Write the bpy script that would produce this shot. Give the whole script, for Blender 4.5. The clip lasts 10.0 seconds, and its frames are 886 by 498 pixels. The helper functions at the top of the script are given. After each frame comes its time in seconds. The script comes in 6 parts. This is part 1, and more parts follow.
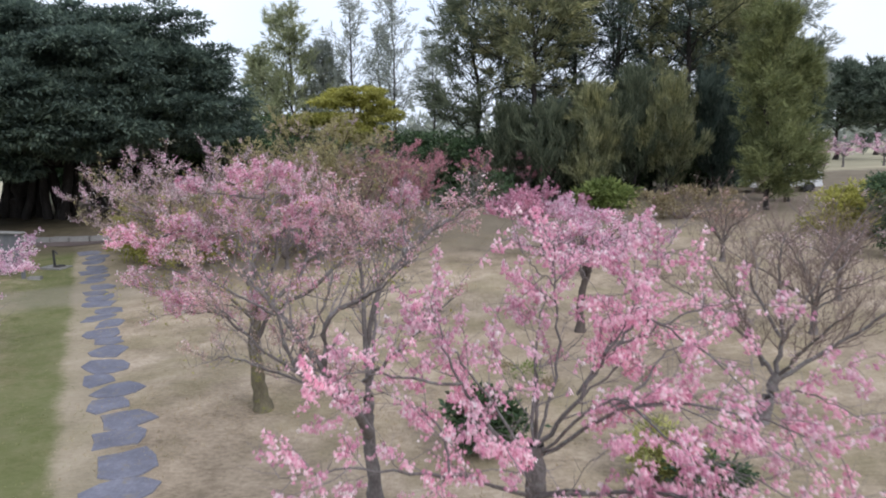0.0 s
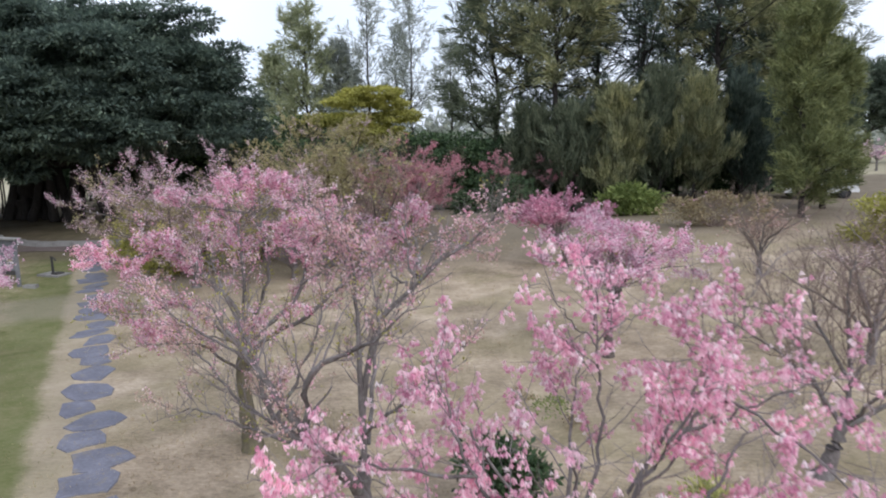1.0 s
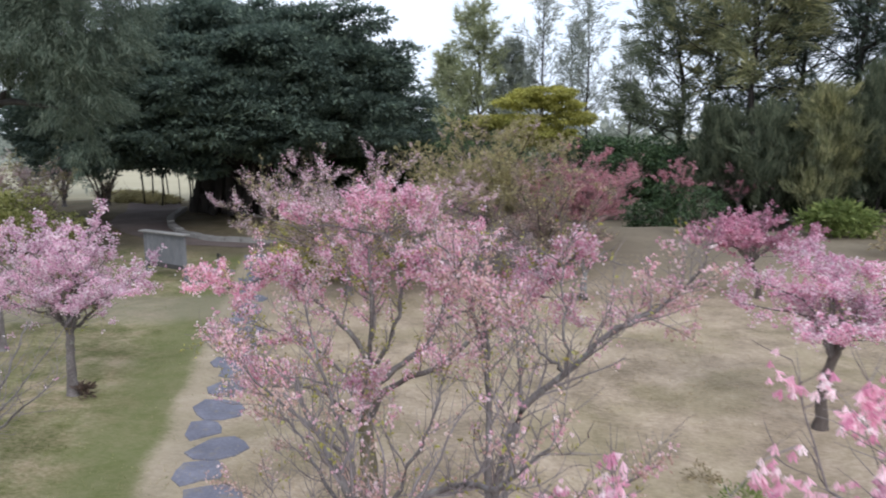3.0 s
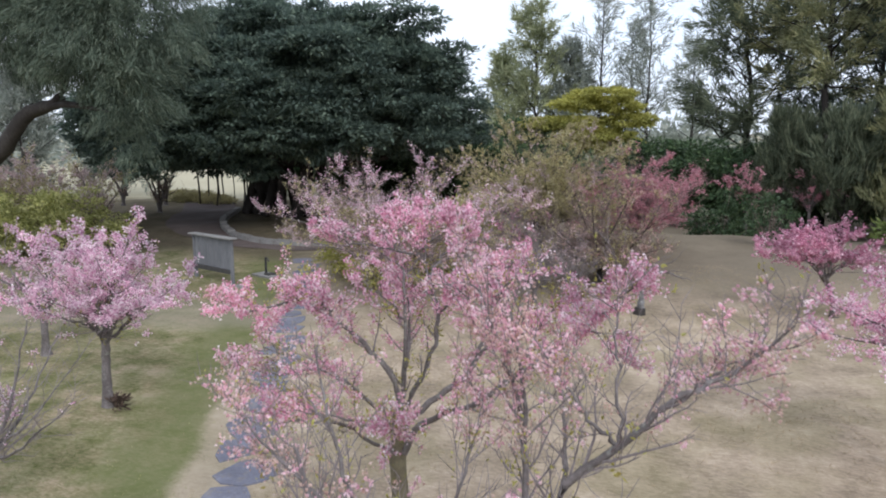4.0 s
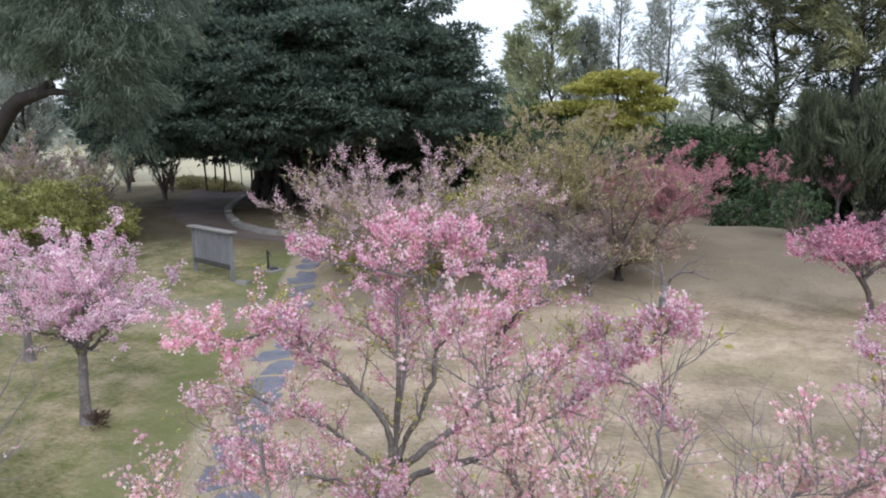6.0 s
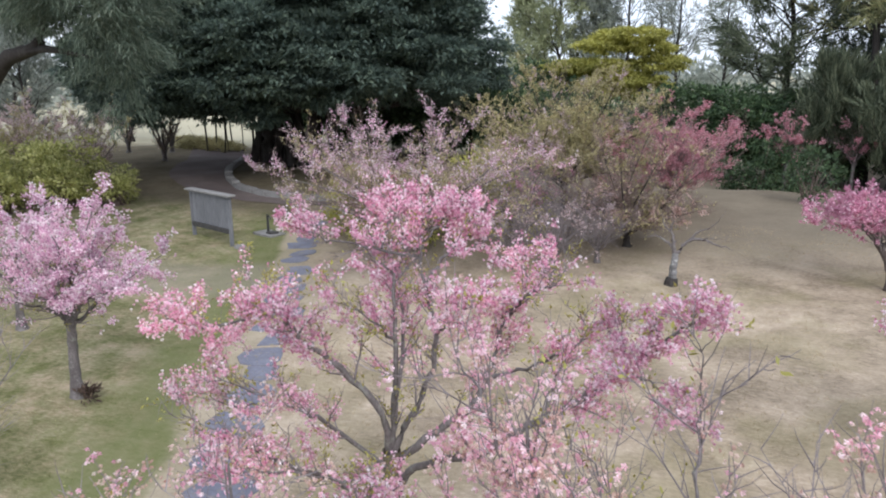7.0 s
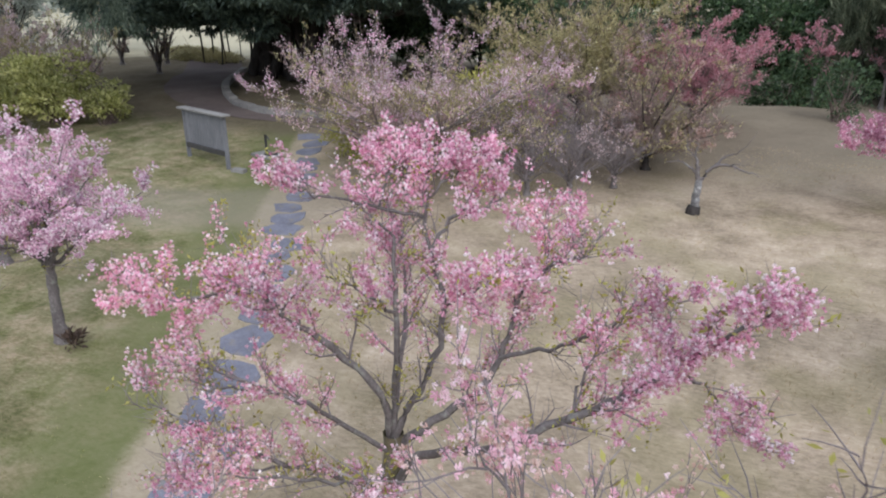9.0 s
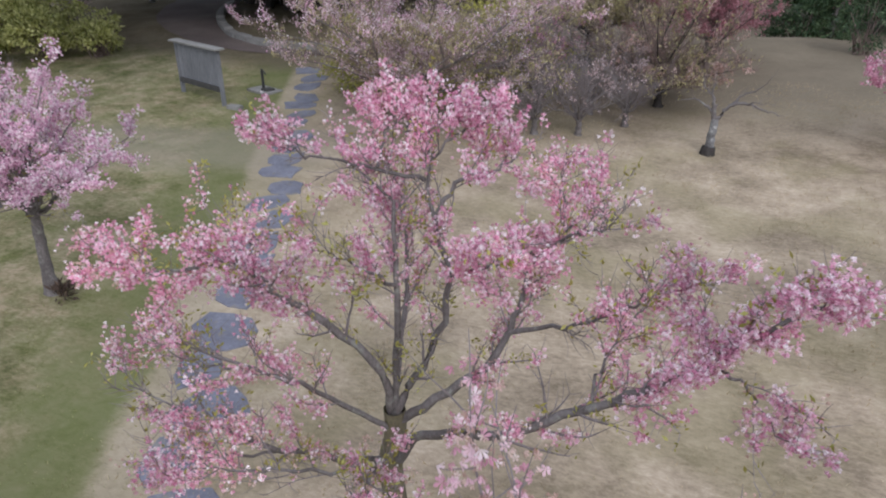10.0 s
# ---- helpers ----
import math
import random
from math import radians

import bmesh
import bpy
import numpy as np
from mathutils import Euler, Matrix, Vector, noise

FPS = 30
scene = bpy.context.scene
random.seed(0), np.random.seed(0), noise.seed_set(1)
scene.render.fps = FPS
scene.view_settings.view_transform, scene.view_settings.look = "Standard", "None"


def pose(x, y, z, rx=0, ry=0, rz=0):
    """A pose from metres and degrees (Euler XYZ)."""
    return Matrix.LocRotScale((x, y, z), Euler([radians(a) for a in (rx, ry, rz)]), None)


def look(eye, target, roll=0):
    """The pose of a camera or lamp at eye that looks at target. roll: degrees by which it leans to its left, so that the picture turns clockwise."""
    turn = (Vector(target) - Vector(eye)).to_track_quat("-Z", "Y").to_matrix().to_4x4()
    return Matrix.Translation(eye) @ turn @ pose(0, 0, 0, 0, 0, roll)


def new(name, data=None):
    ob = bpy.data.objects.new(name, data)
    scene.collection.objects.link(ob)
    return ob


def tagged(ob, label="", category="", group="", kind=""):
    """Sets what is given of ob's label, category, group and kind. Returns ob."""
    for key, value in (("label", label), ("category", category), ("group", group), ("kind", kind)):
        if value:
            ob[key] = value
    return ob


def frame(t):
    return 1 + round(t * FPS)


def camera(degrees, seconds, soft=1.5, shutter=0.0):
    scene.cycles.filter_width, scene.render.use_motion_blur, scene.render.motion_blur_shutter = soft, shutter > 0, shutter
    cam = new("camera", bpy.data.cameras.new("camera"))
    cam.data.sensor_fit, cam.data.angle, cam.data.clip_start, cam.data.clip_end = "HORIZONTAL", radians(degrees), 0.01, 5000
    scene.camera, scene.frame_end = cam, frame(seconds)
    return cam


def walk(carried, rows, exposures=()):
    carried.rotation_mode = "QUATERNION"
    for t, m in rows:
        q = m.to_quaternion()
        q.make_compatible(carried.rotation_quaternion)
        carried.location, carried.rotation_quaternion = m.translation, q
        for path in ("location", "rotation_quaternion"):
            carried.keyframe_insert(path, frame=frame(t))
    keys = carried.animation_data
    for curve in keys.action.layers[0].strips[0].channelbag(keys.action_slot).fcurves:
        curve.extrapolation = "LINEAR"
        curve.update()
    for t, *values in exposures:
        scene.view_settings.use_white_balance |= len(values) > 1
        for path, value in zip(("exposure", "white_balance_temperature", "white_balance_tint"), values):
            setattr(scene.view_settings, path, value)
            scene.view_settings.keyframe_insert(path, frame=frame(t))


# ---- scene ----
cam = camera(62.8, 10.0, soft=1.9, shutter=0.5)
PATH = [
    (0, (0.005, 1.871, 4.566), (-0.072, 3.842, 4.236), -1.7),
    (0.5, (0.014, 2.668, 4.608), (-0.085, 4.638, 4.278), -1.5),
    (1, (0.01, 3.329, 4.643), (-0.115, 5.298, 4.314), -1.5),
    (1.5, (-0.009, 3.892, 4.68), (-0.231, 5.852, 4.353), -1.3),
    (2, (-0.051, 4.436, 4.702), (-0.395, 6.379, 4.378), -1.1),
    (2.5, (-0.099, 4.898, 4.735), (-0.558, 6.817, 4.413), -0.8),
    (3, (-0.145, 5.343, 4.748), (-0.72, 7.231, 4.429), -0.6),
    (4.3, (-0.286, 6.357, 4.921), (-1.016, 8.191, 4.602), -0.4),
    (4.5, (-0.315, 6.46, 4.95), (-1.047, 8.294, 4.632), -0.4),
    (5, (-0.384, 6.772, 5.014), (-1.132, 8.6, 4.698), -0.4),
    (5.5, (-0.47, 7.082, 5.045), (-1.22, 8.906, 4.712), -0.4),
    (6.8, (-0.696, 7.784, 5.101), (-1.452, 9.579, 4.649), -0.5),
    (7, (-0.741, 7.906, 5.111), (-1.497, 9.695, 4.634), -0.4),
    (7.5, (-0.839, 8.157, 5.133), (-1.597, 9.933, 4.61), -0.5),
    (8, (-0.942, 8.386, 5.159), (-1.698, 10.147, 4.589), -0.5),
    (8.5, (-1.052, 8.631, 5.188), (-1.805, 10.372, 4.553), -0.5),
    (9, (-1.163, 8.88, 5.215), (-1.91, 10.594, 4.504), -0.6),
    (9.5, (-1.286, 9.145, 5.239), (-2.024, 10.823, 4.44), -0.6),
    (10, (-1.397, 9.397, 5.254), (-2.124, 11.037, 4.371), -0.7),
]
walk(cam, [(t, look(eye, target, roll)) for t, eye, target, roll in PATH], [(0, -0.10, 6050, 13), (3, -0.01, 6050, 12.5), (4.5, 0.01, 6050, 12.5), (7, 0.18, 6050, 12.5), (8.5, 0.13, 6050, 12.5), (10, -0.20, 6000, 13)])

# ---- world and sun ----
SUN_AZ, SUN_EL = radians(142), radians(40)
world = bpy.data.worlds.new("sky")
scene.world = world
world.use_nodes = True
wn, wl = world.node_tree.nodes, world.node_tree.links
wn.clear()
sky = wn.new("ShaderNodeTexSky")
sky.sky_type, sky.sun_disc = "NISHITA", False
sky.sun_elevation, sky.sun_rotation = SUN_EL, SUN_AZ
sky.air_density, sky.dust_density = 1.0, 3.0
cloud = wn.new("ShaderNodeTexNoise")
cloud.inputs["Scale"].default_value, cloud.inputs["Detail"].default_value = 2.2, 6.0
cramp = wn.new("ShaderNodeValToRGB")
cramp.color_ramp.elements[0].position, cramp.color_ramp.elements[0].color = 0.30, (8.2, 9.1, 10.3, 1)
cramp.color_ramp.elements[1].position, cramp.color_ramp.elements[1].color = 0.62, (10.6, 10.9, 11.4, 1)
cmix = wn.new("ShaderNodeMixRGB")
cmix.inputs["Fac"].default_value = 0.82
bg = wn.new("ShaderNodeBackground")
bg.inputs["Strength"].default_value = 0.128
wout = wn.new("ShaderNodeOutputWorld")
wl.new(cloud.outputs["Fac"], cramp.inputs["Fac"])
wl.new(sky.outputs["Color"], cmix.inputs["Color1"])
wl.new(cramp.outputs["Color"], cmix.inputs["Color2"])
wl.new(cmix.outputs["Color"], bg.inputs["Color"])
wl.new(bg.outputs["Background"], wout.inputs["Surface"])

sun = new("sun", bpy.data.lights.new("sun", "SUN"))
sun.data.energy, sun.data.angle, sun.data.color = 1.55, radians(24), (1.0, 0.97, 0.93)
sun.matrix_world = look((math.sin(SUN_AZ) * 40, math.cos(SUN_AZ) * 40, 40 * math.tan(SUN_EL)), (0, 0, 0))


# ---- materials ----
def base_material(name):
    m = bpy.data.materials.new(name)
    m.use_nodes = True
    m.node_tree.nodes.clear()
    return m, m.node_tree.nodes, m.node_tree.links


def ramp_node(nodes, stops):
    r = nodes.new("ShaderNodeValToRGB")
    e = r.color_ramp.elements
    while len(e) < len(stops):
        e.new(0.5)
    for el, (p, c) in zip(e, stops):
        el.position, el.color = p, (*c, 1)
    return r


def noise_node(nodes, links, scale, detail=4.0, vec=None, rough=0.55):
    n = nodes.new("ShaderNodeTexNoise")
    n.inputs["Scale"].default_value, n.inputs["Detail"].default_value = scale, detail
    n.inputs["Roughness"].default_value = rough
    if vec is not None:
        links.new(vec, n.inputs["Vector"])
    return n


def mix_node(nodes, links, fac, a, b, mode="MIX"):
    x = nodes.new("ShaderNodeMixRGB")
    x.blend_type = mode
    for sock, v in ((x.inputs["Fac"], fac), (x.inputs["Color1"], a), (x.inputs["Color2"], b)):
        if isinstance(v, (int, float)):
            sock.default_value = v
        elif isinstance(v, tuple):
            sock.default_value = (*v, 1)
        else:
            links.new(v, sock)
    return x.outputs["Color"]


def foliage(name, stops, translucent=0.3, rough=0.6, patch=None):
    """Leaves or petals: each one its own tint, with broader drifts through the crown."""
    m, n, l = base_material(name)
    geo = n.new("ShaderNodeNewGeometry")
    tint = ramp_node(n, stops)
    l.new(geo.outputs["Random Per Island"], tint.inputs["Fac"])
    col = tint.outputs["Color"]
    tc = n.new("ShaderNodeTexCoord")
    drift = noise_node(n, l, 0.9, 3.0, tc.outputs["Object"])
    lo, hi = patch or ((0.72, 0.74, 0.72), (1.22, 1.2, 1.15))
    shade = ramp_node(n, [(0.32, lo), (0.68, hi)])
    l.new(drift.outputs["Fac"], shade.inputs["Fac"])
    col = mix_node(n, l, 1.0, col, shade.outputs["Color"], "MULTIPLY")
    p = n.new("ShaderNodeBsdfPrincipled")
    p.inputs["Roughness"].default_value = rough
    p.inputs["Specular IOR Level"].default_value = 0.25
    t = n.new("ShaderNodeBsdfTranslucent")
    mx = n.new("ShaderNodeMixShader")
    mx.inputs["Fac"].default_value = translucent
    o = n.new("ShaderNodeOutputMaterial")
    l.new(col, p.inputs["Base Color"])
    l.new(col, t.inputs["Color"])
    l.new(p.outputs["BSDF"], mx.inputs[1])
    l.new(t.outputs["BSDF"], mx.inputs[2])
    l.new(mx.outputs["Shader"], o.inputs["Surface"])
    return m


def solid(name, stops, scale, rough=0.85, bump=0.4, stretch=(1, 1, 1), fine=8.0, metal=0.0, spots=None):
    """Bark, stone, wood: noise at two scales for colour and relief."""
    m, n, l = base_material(name)
    tc = n.new("ShaderNodeTexCoord")
    mp = n.new("ShaderNodeMapping")
    mp.inputs["Scale"].default_value = stretch
    l.new(tc.outputs["Object"], mp.inputs["Vector"])
    a = noise_node(n, l, scale, 5.0, mp.outputs["Vector"])
    b = noise_node(n, l, scale * fine, 4.0, mp.outputs["Vector"], 0.7)
    both = mix_node(n, l, 0.42, a.outputs["Fac"], b.outputs["Fac"])
    r = ramp_node(n, stops)
    l.new(both, r.inputs["Fac"])
    col = r.outputs["Color"]
    if spots:
        sp = noise_node(n, l, scale * 1.7, 6.0, tc.outputs["Object"], 0.7)
        sr = ramp_node(n, [(0.55, (0, 0, 0)), (0.68, (1, 1, 1))])
        l.new(sp.outputs["Fac"], sr.inputs["Fac"])
        col = mix_node(n, l, sr.outputs["Color"], col, spots)
    p = n.new("ShaderNodeBsdfPrincipled")
    p.inputs["Roughness"].default_value, p.inputs["Metallic"].default_value = rough, metal
    p.inputs["Specular IOR Level"].default_value = 0.3
    bm = n.new("ShaderNodeBump")
    bm.inputs["Strength"].default_value, bm.inputs["Distance"].default_value = bump, 0.02
    o = n.new("ShaderNodeOutputMaterial")
    l.new(both, bm.inputs["Height"])
    l.new(bm.outputs["Normal"], p.inputs["Normal"])
    l.new(col, p.inputs["Base Color"])
    l.new(p.outputs["BSDF"], o.inputs["Surface"])
    return m


bark_cherry = solid("cherry_bark", [(0.25, (0.06, 0.051, 0.049)), (0.5, (0.145, 0.128, 0.123)), (0.75, (0.27, 0.245, 0.24))], 5.0, 0.9, 0.6, (1, 1, 0.6), spots=(0.25, 0.25, 0.225))
bark_moss = solid("mossy_bark", [(0.25, (0.05, 0.045, 0.03)), (0.5, (0.14, 0.12, 0.08)), (0.75, (0.22, 0.20, 0.12))], 5.0, 0.95, 0.7, (1, 1, 0.6), spots=(0.20, 0.20, 0.05))
bark_dark = solid("dark_bark", [(0.25, (0.015, 0.0135, 0.012)), (0.5, (0.038, 0.033, 0.030)), (0.75, (0.08, 0.072, 0.066))], 3.0, 0.9, 0.8, (1, 1, 0.35))
twig_grey = solid("grey_twig", [(0.25, (0.11, 0.092, 0.09)), (0.5, (0.20, 0.172, 0.170)), (0.75, (0.31, 0.278, 0.28))], 6.0, 0.9, 0.2)
bark_lichen = solid("lichened_bark", [(0.3, (0.08, 0.077, 0.075)), (0.5, (0.19, 0.187, 0.187)), (0.7, (0.34, 0.335, 0.335))], 5.0, 0.95, 0.6, (1, 1, 0.6), spots=(0.46, 0.46, 0.43))
bark_brown = solid("brown_cherry_bark", [(0.25, (0.055, 0.045, 0.040)), (0.5, (0.105, 0.086, 0.076)), (0.75, (0.17, 0.145, 0.13))], 9.0, 0.9, 0.5, (1, 1, 0.6))
twig_brown = solid("brown_twig", [(0.25, (0.12, 0.085, 0.075)), (0.5, (0.20, 0.15, 0.13)), (0.75, (0.30, 0.23, 0.20))], 6.0, 0.9, 0.2)

pink_bright = foliage("pink_petals", [(0.0, (0.60, 0.27, 0.38)), (0.35, (0.78, 0.46, 0.57)), (0.75, (0.89, 0.64, 0.73)), (1.0, (0.95, 0.82, 0.87))], 0.35)
# ramp ends paint shaded cluster hollows and white glints onto single flowers
pink_clear = foliage("clear_pink_petals", [(0.0, (0.50, 0.165, 0.29)), (0.3, (0.76, 0.365, 0.53)), (0.68, (0.91, 0.62, 0.775)), (0.9, (0.985, 0.90, 0.96))], 0.35)
pink_bell = foliage("bell_petals", [(0.0, (0.62, 0.25, 0.40)), (0.35, (0.82, 0.455, 0.60)), (0.8, (0.93, 0.665, 0.77)), (1.0, (0.99, 0.89, 0.93))], 0.35)
# sunlight and distance haze are mixed into this pale green
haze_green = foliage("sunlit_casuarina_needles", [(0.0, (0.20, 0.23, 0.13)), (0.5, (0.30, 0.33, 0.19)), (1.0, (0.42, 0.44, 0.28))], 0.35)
# the near-white end paints highlights onto some flowers
pink_pale = foliage("pale_pink_petals", [(0.0, (0.53, 0.25, 0.41)), (0.3, (0.75, 0.465, 0.63)), (0.68, (0.885, 0.67, 0.79)), (0.9, (0.97, 0.90, 0.94))], 0.35)
pink_deep = foliage("deep_pink_petals", [(0.0, (0.38, 0.125, 0.225)), (0.5, (0.575, 0.265, 0.385)), (1.0, (0.76, 0.49, 0.59))], 0.3)
red_pink = foliage("red_pink_petals", [(0.0, (0.40, 0.14, 0.18)), (0.5, (0.56, 0.26, 0.32)), (1.0, (0.70, 0.45, 0.50))], 0.3)
faded = foliage("faded_petals_and_calyces", [(0.0, (0.42, 0.24, 0.21)), (0.4, (0.60, 0.41, 0.37)), (0.8, (0.72, 0.54, 0.50)), (1.0, (0.82, 0.69, 0.66))], 0.3)
dusty = foliage("dusty_pink_buds", [(0.0, (0.42, 0.29, 0.29)), (0.5, (0.60, 0.46, 0.47)), (1.0, (0.78, 0.67, 0.70))], 0.3)
young = foliage("young_cherry_leaves", [(0.0, (0.24, 0.20, 0.05)), (0.5, (0.36, 0.34, 0.09)), (1.0, (0.50, 0.48, 0.17))], 0.4)
olive = foliage("olive_new_leaves", [(0.0, (0.27, 0.235, 0.11)), (0.5, (0.42, 0.375, 0.19)), (1.0, (0.56, 0.51, 0.30))], 0.35)
yellow_green = foliage("yellow_green_leaves", [(0.0, (0.26, 0.26, 0.06)), (0.5, (0.41, 0.40, 0.105)), (1.0, (0.57, 0.54, 0.18))], 0.45)
hedge_green = foliage("hedge_leaves", [(0.0, (0.24, 0.26, 0.09)), (0.5, (0.46, 0.46, 0.17)), (1.0, (0.70, 0.67, 0.34))], 0.45)
# bluish lift stands for air haze, the strong drift for shade between leaf layers
banyan_leaf = foliage("banyan_leaves", [(0.0, (0.070, 0.100, 0.086)), (0.55, (0.112, 0.155, 0.128)), (1.0, (0.185, 0.238, 0.182))], 0.42, 0.55, patch=((0.55, 0.58, 0.60), (1.4, 1.36, 1.28)))
withered = foliage("withered_leaves", [(0.0, (0.05, 0.035, 0.03)), (0.6, (0.11, 0.075, 0.06)), (1.0, (0.20, 0.15, 0.11))], 0.2)
dark_leaf = foliage("dark_shrub_leaves", [(0.0, (0.036, 0.062, 0.034)), (0.6, (0.072, 0.122, 0.06)), (1.0, (0.145, 0.205, 0.10))], 0.2, 0.45)
needle_dark = foliage("casuarina_needles_dark", [(0.0, (0.038, 0.058, 0.050)), (0.5, (0.070, 0.100, 0.082)), (1.0, (0.14, 0.172, 0.137))], 0.3)
needle_haze = foliage("casuarina_needles_grey_green", [(0.0, (0.066, 0.092, 0.070)), (0.5, (0.122, 0.160, 0.120)), (1.0, (0.22, 0.26, 0.20))], 0.3)
needle_olive = foliage("casuarina_needles_olive", [(0.0, (0.105, 0.130, 0.055)), (0.5, (0.19, 0.215, 0.095)), (1.0, (0.31, 0.33, 0.155))], 0.3)
needle_mid = foliage("casuarina_needles_mid", [(0.0, (0.068, 0.089, 0.060)), (0.5, (0.122, 0.148, 0.097)), (1.0, (0.225, 0.25, 0.165))], 0.3)
# aerial haze painted in as a paler grey-green
needle_grey = foliage("casuarina_needles_hazed", [(0.0, (0.20, 0.23, 0.205)), (0.5, (0.285, 0.315, 0.28)), (1.0, (0.39, 0.41, 0.365))], 0.35)
# the strong drift paints cool shade and warm light into the plumes
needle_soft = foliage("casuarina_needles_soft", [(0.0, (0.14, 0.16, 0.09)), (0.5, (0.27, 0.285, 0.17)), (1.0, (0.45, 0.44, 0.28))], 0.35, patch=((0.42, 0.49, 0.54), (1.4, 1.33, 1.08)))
brush = foliage("brown_brush_leaves", [(0.0, (0.20, 0.15, 0.085)), (0.5, (0.33, 0.27, 0.16)), (1.0, (0.47, 0.40, 0.26))], 0.3)
mid_green = foliage("mid_green_leaves", [(0.0, (0.12, 0.17, 0.05)), (0.5, (0.21, 0.27, 0.085)), (1.0, (0.33, 0.38, 0.14))], 0.4)
orange_petal = foliage("orange_red_petals", [(0.0, (0.75, 0.08, 0.03)), (1.0, (0.90, 0.22, 0.08))], 0.2)
dry_blade = foliage("dry_grass_blades", [(0.0, (0.35, 0.27, 0.165)), (0.5, (0.475, 0.38, 0.25)), (1.0, (0.60, 0.51, 0.36))], 0.45)
green_blade = foliage("lawn_blades", [(0.0, (0.18, 0.20, 0.075)), (0.5, (0.28, 0.29, 0.125)), (1.0, (0.44, 0.40, 0.22))], 0.45)

slate = solid("dark_slate", [(0.25, (0.095, 0.097, 0.122)), (0.5, (0.165, 0.168, 0.207)), (0.75, (0.26, 0.265, 0.31))], 2.2, 0.75, 0.35, spots=(0.22, 0.195, 0.16))
concrete = solid("weathered_concrete", [(0.25, (0.15, 0.143, 0.136)), (0.5, (0.24, 0.232, 0.22)), (0.75, (0.34, 0.33, 0.315))], 1.6, 0.9, 0.3)
board_wood = solid("weathered_grey_wood", [(0.25, (0.10, 0.103, 0.112)), (0.5, (0.16, 0.164, 0.175)), (0.75, (0.24, 0.245, 0.26))], 3.0, 0.85, 0.35, (1, 1, 0.25))
board_dark = solid("dark_board_wood", [(0.25, (0.03, 0.03, 0.03)), (0.75, (0.09, 0.085, 0.08))], 4.0, 0.8, 0.3)
iron = solid("dull_iron", [(0.25, (0.03, 0.03, 0.032)), (0.75, (0.12, 0.12, 0.125))], 9.0, 0.55, 0.2, metal=0.6)
car_paint = solid("white_car_paint", [(0.25, (0.66, 0.67, 0.69)), (0.75, (0.78, 0.79, 0.80))], 1.2, 0.35, 0.02)
car_glass = solid("dark_car_glass", [(0.25, (0.02, 0.024, 0.028)), (0.75, (0.035, 0.04, 0.046))], 1.0, 0.08, 0.0)
rubber = solid("tyre_rubber", [(0.25, (0.018, 0.018, 0.018)), (0.75, (0.035, 0.035, 0.035))], 6.0, 0.8, 0.1)
road_mat = solid("brown_path_asphalt", [(0.25, (0.075, 0.056, 0.052)), (0.5, (0.125, 0.098, 0.09)), (0.75, (0.19, 0.155, 0.138))], 0.7, 0.95, 0.3, fine=20)


